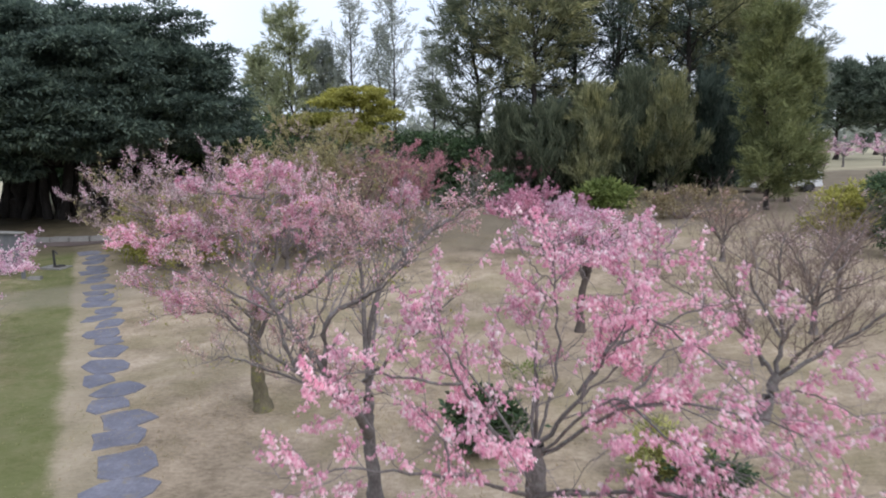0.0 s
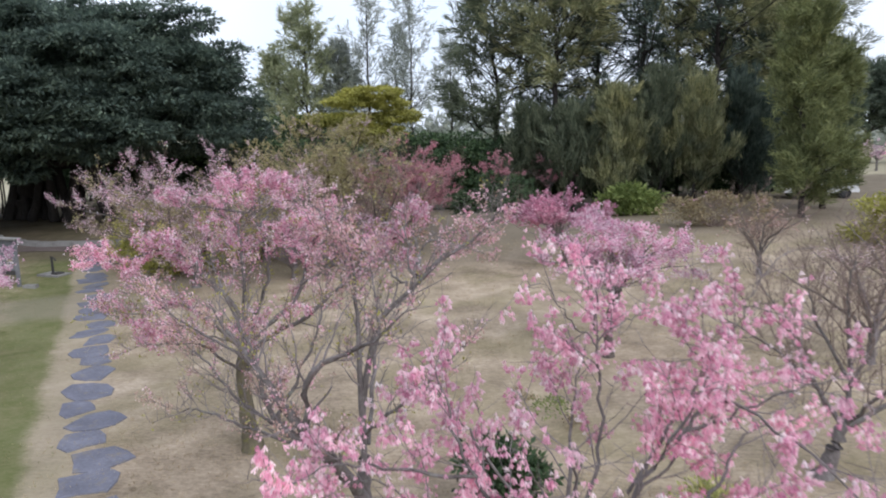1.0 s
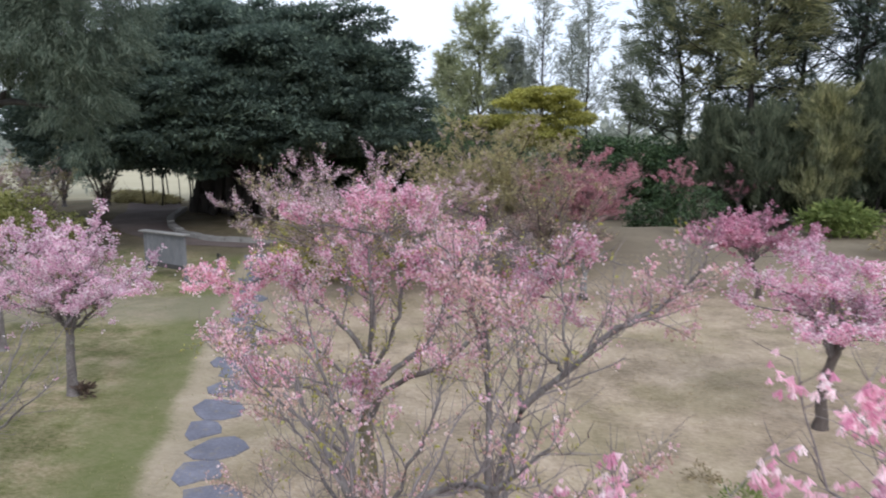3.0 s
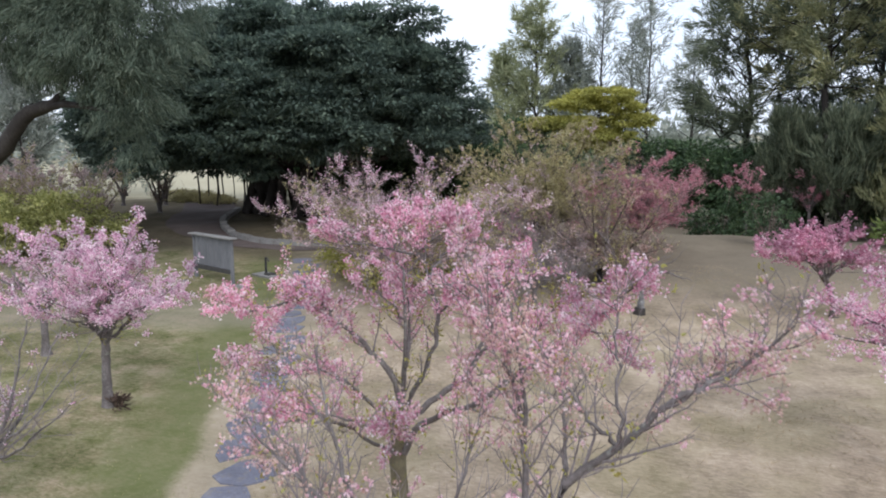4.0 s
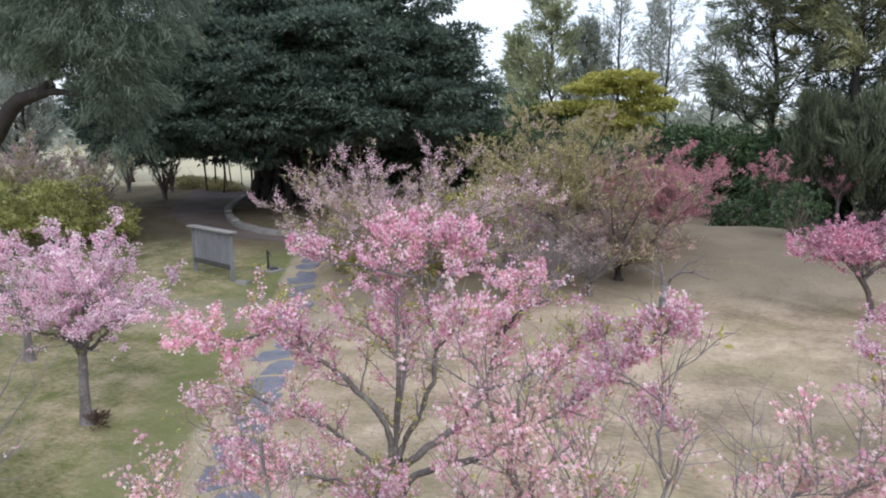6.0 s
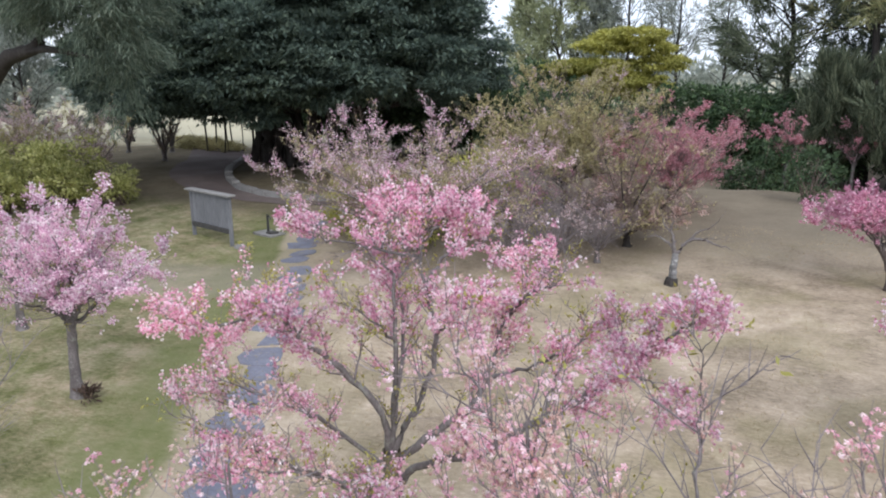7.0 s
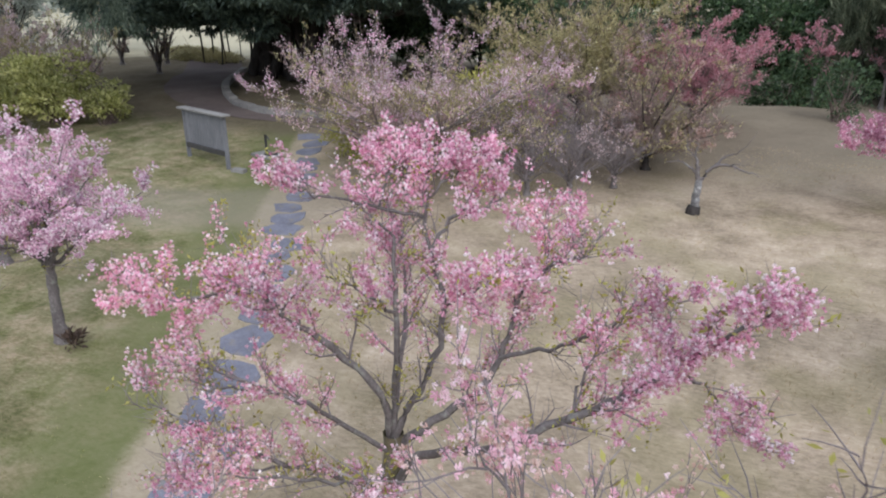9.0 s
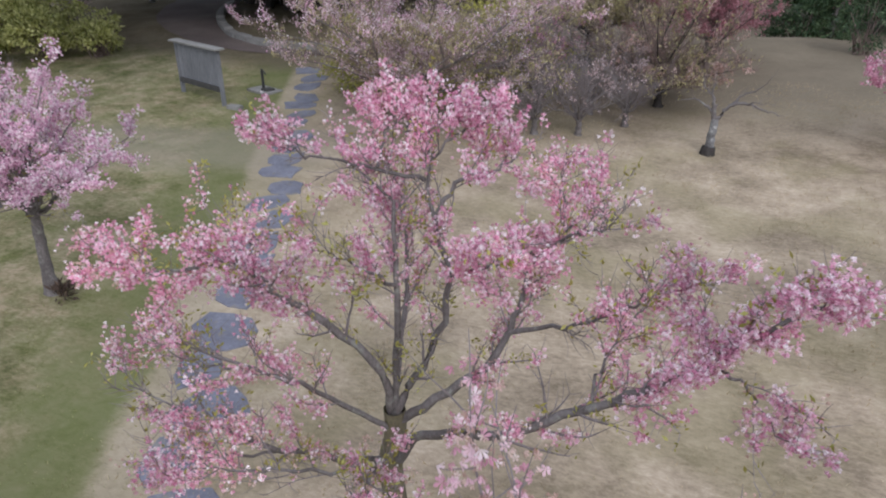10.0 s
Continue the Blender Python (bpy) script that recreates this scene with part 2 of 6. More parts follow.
def ground_material():
    m, n, l = base_material("park_ground")
    tc = n.new("ShaderNodeTexCoord")
    pos = tc.outputs["Object"]
    broad = noise_node(n, l, 0.16, 5.0, pos, 0.6)
    mid = noise_node(n, l, 0.9, 6.0, pos, 0.65)
    mp = n.new("ShaderNodeMapping")
    mp.inputs["Scale"].default_value = (0.75, 1.35, 1)
    l.new(pos, mp.inputs["Vector"])
    fine = noise_node(n, l, 11.0, 9.0, mp.outputs["Vector"], 0.8)
    dry = ramp_node(n, [(0.38, (0.150, 0.120, 0.081)), (0.455, (0.262, 0.210, 0.150)), (0.53, (0.402, 0.324, 0.236)), (0.63, (0.575, 0.478, 0.365))])
    v = mix_node(n, l, 0.6, broad.outputs["Fac"], mid.outputs["Fac"])
    v = mix_node(n, l, 0.4, v, fine.outputs["Fac"])
    l.new(v, dry.inputs["Fac"])
    green = ramp_node(n, [(0.39, (0.095, 0.097, 0.045)), (0.455, (0.168, 0.158, 0.080)), (0.51, (0.252, 0.226, 0.134)), (0.60, (0.37, 0.320, 0.222))])
    l.new(v, green.inputs["Fac"])
    mott = noise_node(n, l, 1.5, 6.0, pos, 0.7)
    mr = ramp_node(n, [(0.36, (0.68, 0.76, 0.55)), (0.48, (0.95, 0.97, 0.9)), (0.62, (1.32, 1.2, 1.3))])
    l.new(mott.outputs["Fac"], mr.inputs["Fac"])
    turf = mix_node(n, l, 1.0, green.outputs["Color"], mr.outputs["Color"], "MULTIPLY")
    # across the lawn's edge, which runs beside the stepping stones
    def line(nx, ny, c, width, wobble):
        d = n.new("ShaderNodeVectorMath")
        d.operation = "DOT_PRODUCT"
        l.new(pos, d.inputs[0])
        d.inputs[1].default_value = (nx, ny, 0)
        a = n.new("ShaderNodeMath")
        a.operation = "MULTIPLY_ADD"
        l.new(mid.outputs["Fac"], a.inputs[0])
        a.inputs[1].default_value = wobble
        l.new(d.outputs["Value"], a.inputs[2])
        r = n.new("ShaderNodeMapRange")
        r.interpolation_type = "SMOOTHSTEP"
        l.new(a.outputs["Value"], r.inputs["Value"])
        r.inputs["From Min"].default_value, r.inputs["From Max"].default_value = c + 0.5 * wobble - width, c + 0.5 * wobble + width
        return r.outputs["Result"]
    grassy = noise_node(n, l, 0.42, 4.0, pos, 0.6)
    gr = ramp_node(n, [(0.47, (0, 0, 0)), (0.60, (0.36, 0.36, 0.36))])
    l.new(grassy.outputs["Fac"], gr.inputs["Fac"])
    edge = line(0.885, 0.466, LAWN_EDGE, 0.16, 0.45)
    dry_col = mix_node(n, l, gr.outputs["Color"], dry.outputs["Color"], (0.235, 0.212, 0.105))
    col = mix_node(n, l, edge, turf, dry_col)
    # a greener mown strip along the edge and the pale trodden margin beside the slabs
    strip = mix_node(n, l, 1.0, line(0.885, 0.466, LAWN_EDGE - 1.3, 0.6, 0.9), edge, "SUBTRACT")
    strip = mix_node(n, l, 0.6, strip, mid.outputs["Fac"], "MULTIPLY")
    col = mix_node(n, l, strip, col, (0.128, 0.146, 0.055))
    worn = mix_node(n, l, 1.0, edge, line(0.885, 0.466, LAWN_EDGE + 0.75, 0.35, 0.9), "SUBTRACT")
    worn = mix_node(n, l, 1.0, worn, fine.outputs["Fac"], "MULTIPLY")
    col = mix_node(n, l, worn, col, mix_node(n, l, mott.outputs["Fac"], (0.27, 0.245, 0.15), (0.40, 0.345, 0.265)))
    # bare grey-brown soil far back, and the straw field beyond the trees
    soil = ramp_node(n, [(0.3, (0.13, 0.105, 0.078)), (0.55, (0.22, 0.185, 0.135)), (0.75, (0.31, 0.27, 0.20))])
    l.new(v, soil.inputs["Fac"])
    back = line(-0.30, 0.954, 27.6, 2.5, 5.0)
    back = mix_node(n, l, 1.0, back, line(1.0, 0.0, -11.5, 2.0, 3.0), "MULTIPLY")
    col = mix_node(n, l, back, col, soil.outputs["Color"])
    # grey worn turf in front of the board, and brown ground round the banyan and the brown path with the banyan's shade
    # painted in
    bare = mix_node(n, l, 1.0, line(-0.30, 0.954, 23.4, 0.7, 1.6), line(-0.30, 0.954, 26.4, 0.7, 1.6), "SUBTRACT")
    bare = mix_node(n, l, 0.55, (0, 0, 0), bare)
    worn_turf = mix_node(n, l, bare, col, (0.275, 0.243, 0.185))
    col = mix_node(n, l, line(1.0, 0.0, -9.6, 0.8, 1.0), worn_turf, col)
    shaded_earth = ramp_node(n, [(0.36, (0.075, 0.062, 0.040)), (0.5, (0.125, 0.102, 0.070)), (0.64, (0.185, 0.155, 0.105))])
    l.new(v, shaded_earth.inputs["Fac"])
    banyan_shade = mix_node(n, l, 0.88, (0, 0, 0), line(0.08, 0.997, 27.6, 1.1, 2.4))
    banyan_shade = mix_node(n, l, banyan_shade, col, shaded_earth.outputs["Color"])
    col = mix_node(n, l, line(1.0, 0.0, -14.6, 1.2, 2.0), banyan_shade, col)
    straw = ramp_node(n, [(0.3, (0.34, 0.31, 0.21)), (0.7, (0.50, 0.46, 0.33))])
    l.new(v, straw.inputs["Fac"])
    field = line(-0.2, 0.98, 51.5, 2.0, 4.0)
    col = mix_node(n, l, field, col, straw.outputs["Color"])
    p = n.new("ShaderNodeBsdfPrincipled")
    p.inputs["Roughness"].default_value, p.inputs["Specular IOR Level"].default_value = 0.95, 0.1
    bm = n.new("ShaderNodeBump")
    bm.inputs["Strength"].default_value, bm.inputs["Distance"].default_value = 0.7, 0.05
    o = n.new("ShaderNodeOutputMaterial")
    l.new(v, bm.inputs["Height"])
    l.new(bm.outputs["Normal"], p.inputs["Normal"])
    l.new(col, p.inputs["Base Color"])
    l.new(p.outputs["BSDF"], o.inputs["Surface"])
    return m


LAWN_EDGE = 0.885 * -7.43 + 0.466 * 14.1
ground_mat = ground_material()


# ---- mesh building ----
def unit(v):
    v = np.asarray(v, float)
    return v / (np.linalg.norm(v, axis=-1, keepdims=True) + 1e-9)


class Quads:
    """Vertices and faces of four or three corners, gathered and linked as one mesh."""

    def __init__(self):
        self.v, self.f, self.t, self.count = [], [], [], 0

    def add(self, verts, faces):
        faces = np.asarray(faces, int)
        corners = faces.shape[-1]
        verts, faces = np.asarray(verts, float).reshape(-1, 3), faces.reshape(-1, corners)
        self.v.append(verts)
        (self.f if corners == 4 else self.t).append(faces + self.count)
        self.count += len(verts)

    def empty(self):
        return self.count == 0

    def mesh(self, name, material, origin, smooth):
        v = np.concatenate(self.v) - np.asarray(origin, float)
        f = np.concatenate(self.f) if self.f else np.zeros((0, 4), int)
        t = np.concatenate(self.t) if self.t else np.zeros((0, 3), int)
        loops = np.concatenate([f.ravel(), t.ravel()]).astype(np.int32)
        starts = np.concatenate([np.arange(len(f)) * 4, f.size + np.arange(len(t)) * 3]).astype(np.int32)
        me = bpy.data.meshes.new(name)
        me.vertices.add(len(v))
        me.vertices.foreach_set("co", v.ravel())
        me.loops.add(len(loops))
        me.loops.foreach_set("vertex_index", loops)
        me.polygons.add(len(starts))
        me.polygons.foreach_set("loop_start", starts)
        me.polygons.foreach_set("use_smooth", np.full(len(starts), smooth))
        me.materials.append(material)
        me.update(calc_edges=True)
        me.validate()
        return me


def part(name, shape, material, parent, label="", kind="", smooth=False, origin=None):
    """Links a bmesh or Quads as one mesh object under parent. Quads hold world places; bmeshes the parent's own."""
    if isinstance(shape, Quads):
        me = shape.mesh(name, material, parent.matrix_basis.translation if origin is None else origin, smooth)
    else:
        me = bpy.data.meshes.new(name)
        shape.to_mesh(me)
        shape.free()
        me.materials.append(material)
    ob = new(name, me)
    ob.parent = parent
    return tagged(ob, label, kind=kind)


def thing(name, place, label, category, group="", kind="", turn=0.0):
    ob = new(name)
    ob.empty_display_size = 0.2
    ob.matrix_basis = pose(*place, 0, 0, turn)
    return tagged(ob, label, category, group, kind)


def box(bm, cx, cy, cz, sx, sy, sz, bevel=0.0):
    r = bmesh.ops.create_cube(bm, size=1.0)
    bmesh.ops.scale(bm, vec=(sx, sy, sz), verts=r["verts"])
    bmesh.ops.translate(bm, vec=(cx, cy, cz), verts=r["verts"])
    if bevel:
        edges = list({e for v in r["verts"] for e in v.link_edges})
        bmesh.ops.bevel(bm, geom=edges, offset=bevel, segments=2, affect="EDGES")


def smooth_line(pts, n):
    """A smooth curve through a few places."""
    p = np.asarray(pts, float)
    if len(p) == 2:
        return p[0] + (p[1] - p[0]) * np.linspace(0, 1, n)[:, None]
    q = np.vstack([2 * p[0] - p[1], p, 2 * p[-1] - p[-2]])
    out = []
    for u in np.linspace(0, len(p) - 1, n):
        i = min(int(u), len(p) - 2)
        t = u - i
        a, b, c, d = q[i], q[i + 1], q[i + 2], q[i + 3]
        out.append(0.5 * (2 * b + (c - a) * t + (2 * a - 5 * b + 4 * c - d) * t * t + (3 * b - a - 3 * c + d) * t ** 3))
    return np.array(out)


def tube(q, pts, radii, sides=6, rng=None, rough=0.0):
    pts, radii = np.asarray(pts, float), np.asarray(radii, float)
    n = len(pts)
    d = unit(np.gradient(pts, axis=0))
    ref = np.where(np.abs(d[:, 2:3]) > 0.9, np.array([[1.0, 0, 0]]), np.array([[0, 0, 1.0]]))
    a = unit(np.cross(d, ref))
    b = np.cross(d, a)
    ang = np.linspace(0, 2 * np.pi, sides, endpoint=False)
    rr = radii[:, None] * np.ones(sides)
    if rng is not None and rough:
        rr = rr * (1 + rough * rng.normal(size=rr.shape))
    ring = pts[:, None] + rr[:, :, None] * (np.cos(ang)[None, :, None] * a[:, None] + np.sin(ang)[None, :, None] * b[:, None])
    i = np.arange(n - 1)[:, None] * sides
    j = np.arange(sides)[None]
    k = (j + 1) % sides
    q.add(ring, np.stack([i + j, i + k, i + sides + k, i + sides + j], -1))


def tubes(q, starts, dirs, lengths, r0, rng, bend=0.25, lift=0.1, sides=3, steps=4, coarse=False):
    """Many thin twigs at once. Returns the places along them."""
    n = len(starts)
    p, d = np.array(starts, float), unit(dirs)
    line = [p]
    for _ in range(steps):
        d = unit(d + rng.normal(size=(n, 3)) * bend + np.array([0, 0, lift]))
        p = p + d * (np.asarray(lengths) / steps)[:, None]
        line.append(p)
    line = np.stack(line, 1)
    a = unit(np.cross(d, rng.normal(size=(n, 3))))
    b = unit(np.cross(d, a))
    ang = np.linspace(0, 2 * np.pi, sides, endpoint=False)
    rad = np.asarray(r0)[:, None] * np.linspace(1, 0.3, steps + 1)[None]
    way = line
    if coarse:
        way, rad, steps = line[:, [0, -1]], rad[:, [0, -1]], 1
    ring = way[:, :, None] + rad[:, :, None, None] * (np.cos(ang)[None, None, :, None] * a[:, None, None] + np.sin(ang)[None, None, :, None] * b[:, None, None])
    m = steps + 1
    i0 = (np.arange(n) * m * sides)[:, None, None]
    s = (np.arange(steps) * sides)[None, :, None]
    j = np.arange(sides)[None, None]
    k = (j + 1) % sides
    q.add(ring, np.stack([i0 + s + j, i0 + s + k, i0 + s + sides + k, i0 + s + sides + j], -1))
    return line, d


def flowers(q, places, size, rng, cup=0.55, droop=0.5, coarse=False, mid=False):
    """Five-petalled open bells."""
    n = len(places)
    if not n:
        return
    axis = unit(rng.normal(size=(n, 3)) + np.array([0, 0, -droop]))
    a = unit(np.cross(axis, rng.normal(size=(n, 3))))
    b = np.cross(axis, a)
    s = size * rng.uniform(0.7, 1.25, n)[:, None]
    verts = [places]
    if coarse:
        for k in range(4):
            for off in (-0.62, 0.62):
                w = 0.5 * np.pi * k + off
                verts.append(places + s * (0.96 * (math.cos(w) * a + math.sin(w) * b) + cup * axis))
        f = np.array([[0, 1 + 2 * k, 2 + 2 * k] for k in range(4)])
        q.add(np.stack(verts, 1), (np.arange(n) * 9)[:, None, None] + f[None])
        return
    if mid:
        for k in range(5):
            for off in (-0.36, 0.36):
                w = 0.4 * np.pi * k + off
                verts.append(places + s * (0.9 * (math.cos(w) * a + math.sin(w) * b) + cup * axis))
        f = np.array([[0, 1 + 2 * k, 2 + 2 * k] for k in range(5)])
        q.add(np.stack(verts, 1), (np.arange(n) * 11)[:, None, None] + f[None])
        return
    for k in range(5):
        for off, r, h in ((-0.42, 0.72, cup * 0.8), (0.0, 1.0, cup), (0.42, 0.72, cup * 0.8)):
            w = 2 * np.pi * k / 5 + off
            verts.append(places + s * (r * (math.cos(w) * a + math.sin(w) * b) + h * axis))
    v = np.stack(verts, 1)
    base = (np.arange(n) * 16)[:, None]
    f = np.array([[0, 1 + 3 * k, 2 + 3 * k, 3 + 3 * k] for k in range(5)])
    q.add(v, (base[:, :, None] + f[None]))


def blades(q, places, dirs, length, width, rng, fold=0.0, spread=0.3, coarse=False, level=0.0):
    """Leaves or needles: long diamonds that point along dirs."""
    n = len(places)
    if not n:
        return
    d = unit(np.asarray(dirs) + rng.normal(size=(n, 3)) * spread)
    s = unit(np.cross(d, rng.normal(size=(n, 3)) + np.array([0, 0, 0.001 + level])))
    k = rng.uniform(0.7, 1.3, n)[:, None]
    L, W = np.asarray(length).reshape(-1, 1) * k, np.asarray(width).reshape(-1, 1) * k
    if coarse:
        v = np.stack([places - s * W * 0.5, places + s * W * 0.5, places + d * L], 1)
        q.add(v, np.arange(n * 3).reshape(-1, 3))
        return
    up = np.cross(d, s)
    mid = places + d * L * 0.45
    v = np.stack([places, mid + s * W * 0.5 + up * fold * W, places + d * L, mid - s * W * 0.5 + up * fold * W], 1)
    q.add(v, np.arange(n * 4).reshape(-1, 4))


def ground_height(x, y):
    x, y = np.asarray(x, float), np.asarray(y, float)
    u = np.clip((y - 24) / 13.5, 0, 1)
    w = np.clip((y - 38.2) / 2.2, 0, 1) * np.clip((x + 9) / 4, 0, 1) * np.clip((9 - x) / 4, 0, 1)
    z = 0.5 * u * u * (3 - 2 * u) - 0.55 * w * w * (3 - 2 * w)
    return z + 0.035 * np.sin(0.9 * x + 1.3) * np.sin(0.7 * y) + 0.02 * np.sin(2.3 * x - 1.1 * y)


def on_ground(x, y, sink=0.0):
    return (x, y, float(ground_height(x, y)) - sink)

# ---- ground ----
def build_ground():
    def axis(near, far, step):
        inner = np.arange(-near, near + step, step)
        outer = near + np.cumsum(step * 1.28 ** np.arange(1, 24))
        outer = outer[outer < far]
        return np.concatenate([-outer[::-1], inner, outer])
    xs, ys = axis(32, 900, 0.5), axis(32, 900, 0.5) + 18
    X, Y = np.meshgrid(xs, ys)
    q = Quads()
    w = len(xs)
    i = (np.arange(len(ys) - 1)[:, None] * w + np.arange(w - 1)[None]).ravel()
    q.add(np.stack([X, Y, ground_height(X, Y)], -1), np.stack([i, i + 1, i + w + 1, i + w], -1))
    ob = new("ground", q.mesh("ground", ground_mat, (0, 0, 0), True))
    tagged(ob, "dry tan park grass with a patchy green lawn strip", "ground", kind="structure")


build_ground()

# the line of the stepping stones and the way across it
WAY = np.array([(-2.6, 7.0), (-4.55, 10.6), (-6.35, 13.85), (-7.75, 16.4), (-9.0, 18.8), (-10.9, 22.3), (-12.1, 24.5), (-13.6, 27.2), (-14.9, 29.6)])


def build_path():
    rng = np.random.default_rng(5)
    line = smooth_line(np.c_[WAY, np.zeros(len(WAY))], 400)
    run = np.r_[0, np.cumsum(np.linalg.norm(np.diff(line, axis=0), axis=1))]
    walkway = thing("stepping_stone_path", on_ground(-7.75, 16.4), "worn stepping-stone path of dark slate slabs in grass", "path", kind="structure")
    s = 0.4
    k = 0
    while s < run[-1] - 0.3:
        i = int(np.searchsorted(run, s))
        c, d = line[i], unit(line[min(i + 1, 399)] - line[i - 1])
        side = np.array([d[1], -d[0], 0])
        off = (0.07 if k % 2 else -0.07) + rng.normal() * 0.06
        length, width = rng.uniform(0.74, 1.08), rng.uniform(0.76, 1.02)
        cx, cy = (c + side * off)[:2]
        n = 9
        ang = np.linspace(0, 2 * np.pi, n, endpoint=False) + rng.uniform(0, 0.5)
        rad = (np.abs(np.cos(ang)) ** 4 + np.abs(np.sin(ang)) ** 4) ** -0.25 * rng.uniform(0.68, 1.10, n)
        bm = bmesh.new()
        top, low = [], []
        for a, r in zip(ang, rad):
            p = side * math.cos(a) * r * width / 2 + d * math.sin(a) * r * length / 2
            z = float(ground_height(cx + p[0], cy + p[1]))
            top.append(bm.verts.new((cx + p[0] * 0.95 - walkway.location.x, cy + p[1] * 0.95 - walkway.location.y, z + 0.018 + rng.normal() * 0.004 - walkway.location.z)))
            low.append(bm.verts.new((cx + p[0] - walkway.location.x, cy + p[1] - walkway.location.y, z - 0.05 - walkway.location.z)))
        bm.faces.new(top)
        for j in range(n):
            bm.faces.new((low[j], low[(j + 1) % n], top[(j + 1) % n], top[j]))
        part("slab", bm, slate, walkway)
        s += length * rng.uniform(0.90, 1.02)
        k += 1


build_path()

KERB = np.array([(-26.2, 40.5), (-25.0, 38.2), (-23.9, 36.2), (-22.1, 34.0), (-20.0, 32.3), (-18.2, 31.6), (-16.4, 31.5), (-14.6, 32.1), (-12.6, 33.2)])


def build_kerb_and_road():
    line = smooth_line(np.c_[KERB, np.zeros(len(KERB))], 19)
    wall = thing("kerb_wall", on_ground(-20.0, 32.3), "low curved pale concrete kerb wall round the banyan", "kerb", kind="structure")
    for a, b in zip(line[:-1], line[1:]):
        m = (a + b) / 2
        bm = bmesh.new()
        box(bm, 0, 0, -0.02, np.linalg.norm(b - a) - 0.012, 0.34, 0.44, 0.025)
        ob = part("kerb_block", bm, concrete, wall)
        ob.matrix_basis = pose(m[0] - wall.location.x, m[1] - wall.location.y, float(ground_height(m[0], m[1])) - wall.location.z, 0, 0, math.degrees(math.atan2(b[1] - a[1], b[0] - a[0])))
    q = Quads()
    way = np.concatenate([[(-31.5, 47.5), (-28.6, 43.6)], KERB])
    fine = smooth_line(np.c_[way, np.zeros(len(way))], 60)
    d = unit(np.gradient(fine, axis=0))
    side = np.c_[d[:, 1], -d[:, 0], np.zeros(60)]
    if side[30, 1] > 0:
        side = -side
    rows = []
    reach = 0.7 + 2.3 / (1 + np.exp((np.linspace(0, 1, 60) - 0.52) * 14))
    for w in np.linspace(0.0, 1.0, 9):
        p = fine + side * (0.15 + w * reach)[:, None]
        p[:, 2] = ground_height(p[:, 0], p[:, 1]) + 0.02 + 0.008 * math.sin(w * 3)
        rows.append(p)
    g = np.stack(rows, 1)
    i = (np.arange(59)[:, None] * 9 + np.arange(8)[None]).ravel()
    q.add(g, np.stack([i, i + 1, i + 10, i + 9], -1))
    ob = new("road", q.mesh("road", road_mat, (0, 0, 0), True))
    tagged(ob, "narrow dark brown path curving past the banyan", "path", kind="structure")


build_kerb_and_road()


# ---- cherry trees ----
def drift(p, scale):
    """A smooth field from about -1 to 1 that says where a crown blooms and where it stays bare."""
    a = np.sin(p[:, 0] * scale + 1.7) + np.sin(p[:, 1] * scale * 1.1 + 0.4) + np.sin(p[:, 2] * scale * 1.3 + 2.2)
    q = p * scale * 2.7
    b = np.sin(q[:, 0] + 0.7 * q[:, 2]) + np.sin(q[:, 1] - 0.6 * q[:, 0] + 1.1) + np.sin(q[:, 2] * 1.2 + 0.5 * q[:, 1])
    return (a + b) / 4.0


def along(lines, gap, rng, start=0.0):
    """Places every gap metres or so along many thin branches, and the number of the branch of each."""
    steps = lines.shape[1] - 1
    run = np.linalg.norm(np.diff(lines, axis=1), axis=2).sum(1) * (1 - start)
    count = int(run.sum() / gap)
    pick = rng.choice(len(lines), count, p=run / run.sum())
    w = (start + (1 - start) * rng.uniform(size=count)) * steps
    i = np.minimum(w.astype(int), steps - 1)
    return lines[pick, i] + (lines[pick, i + 1] - lines[pick, i]) * (w - i)[:, None], pick


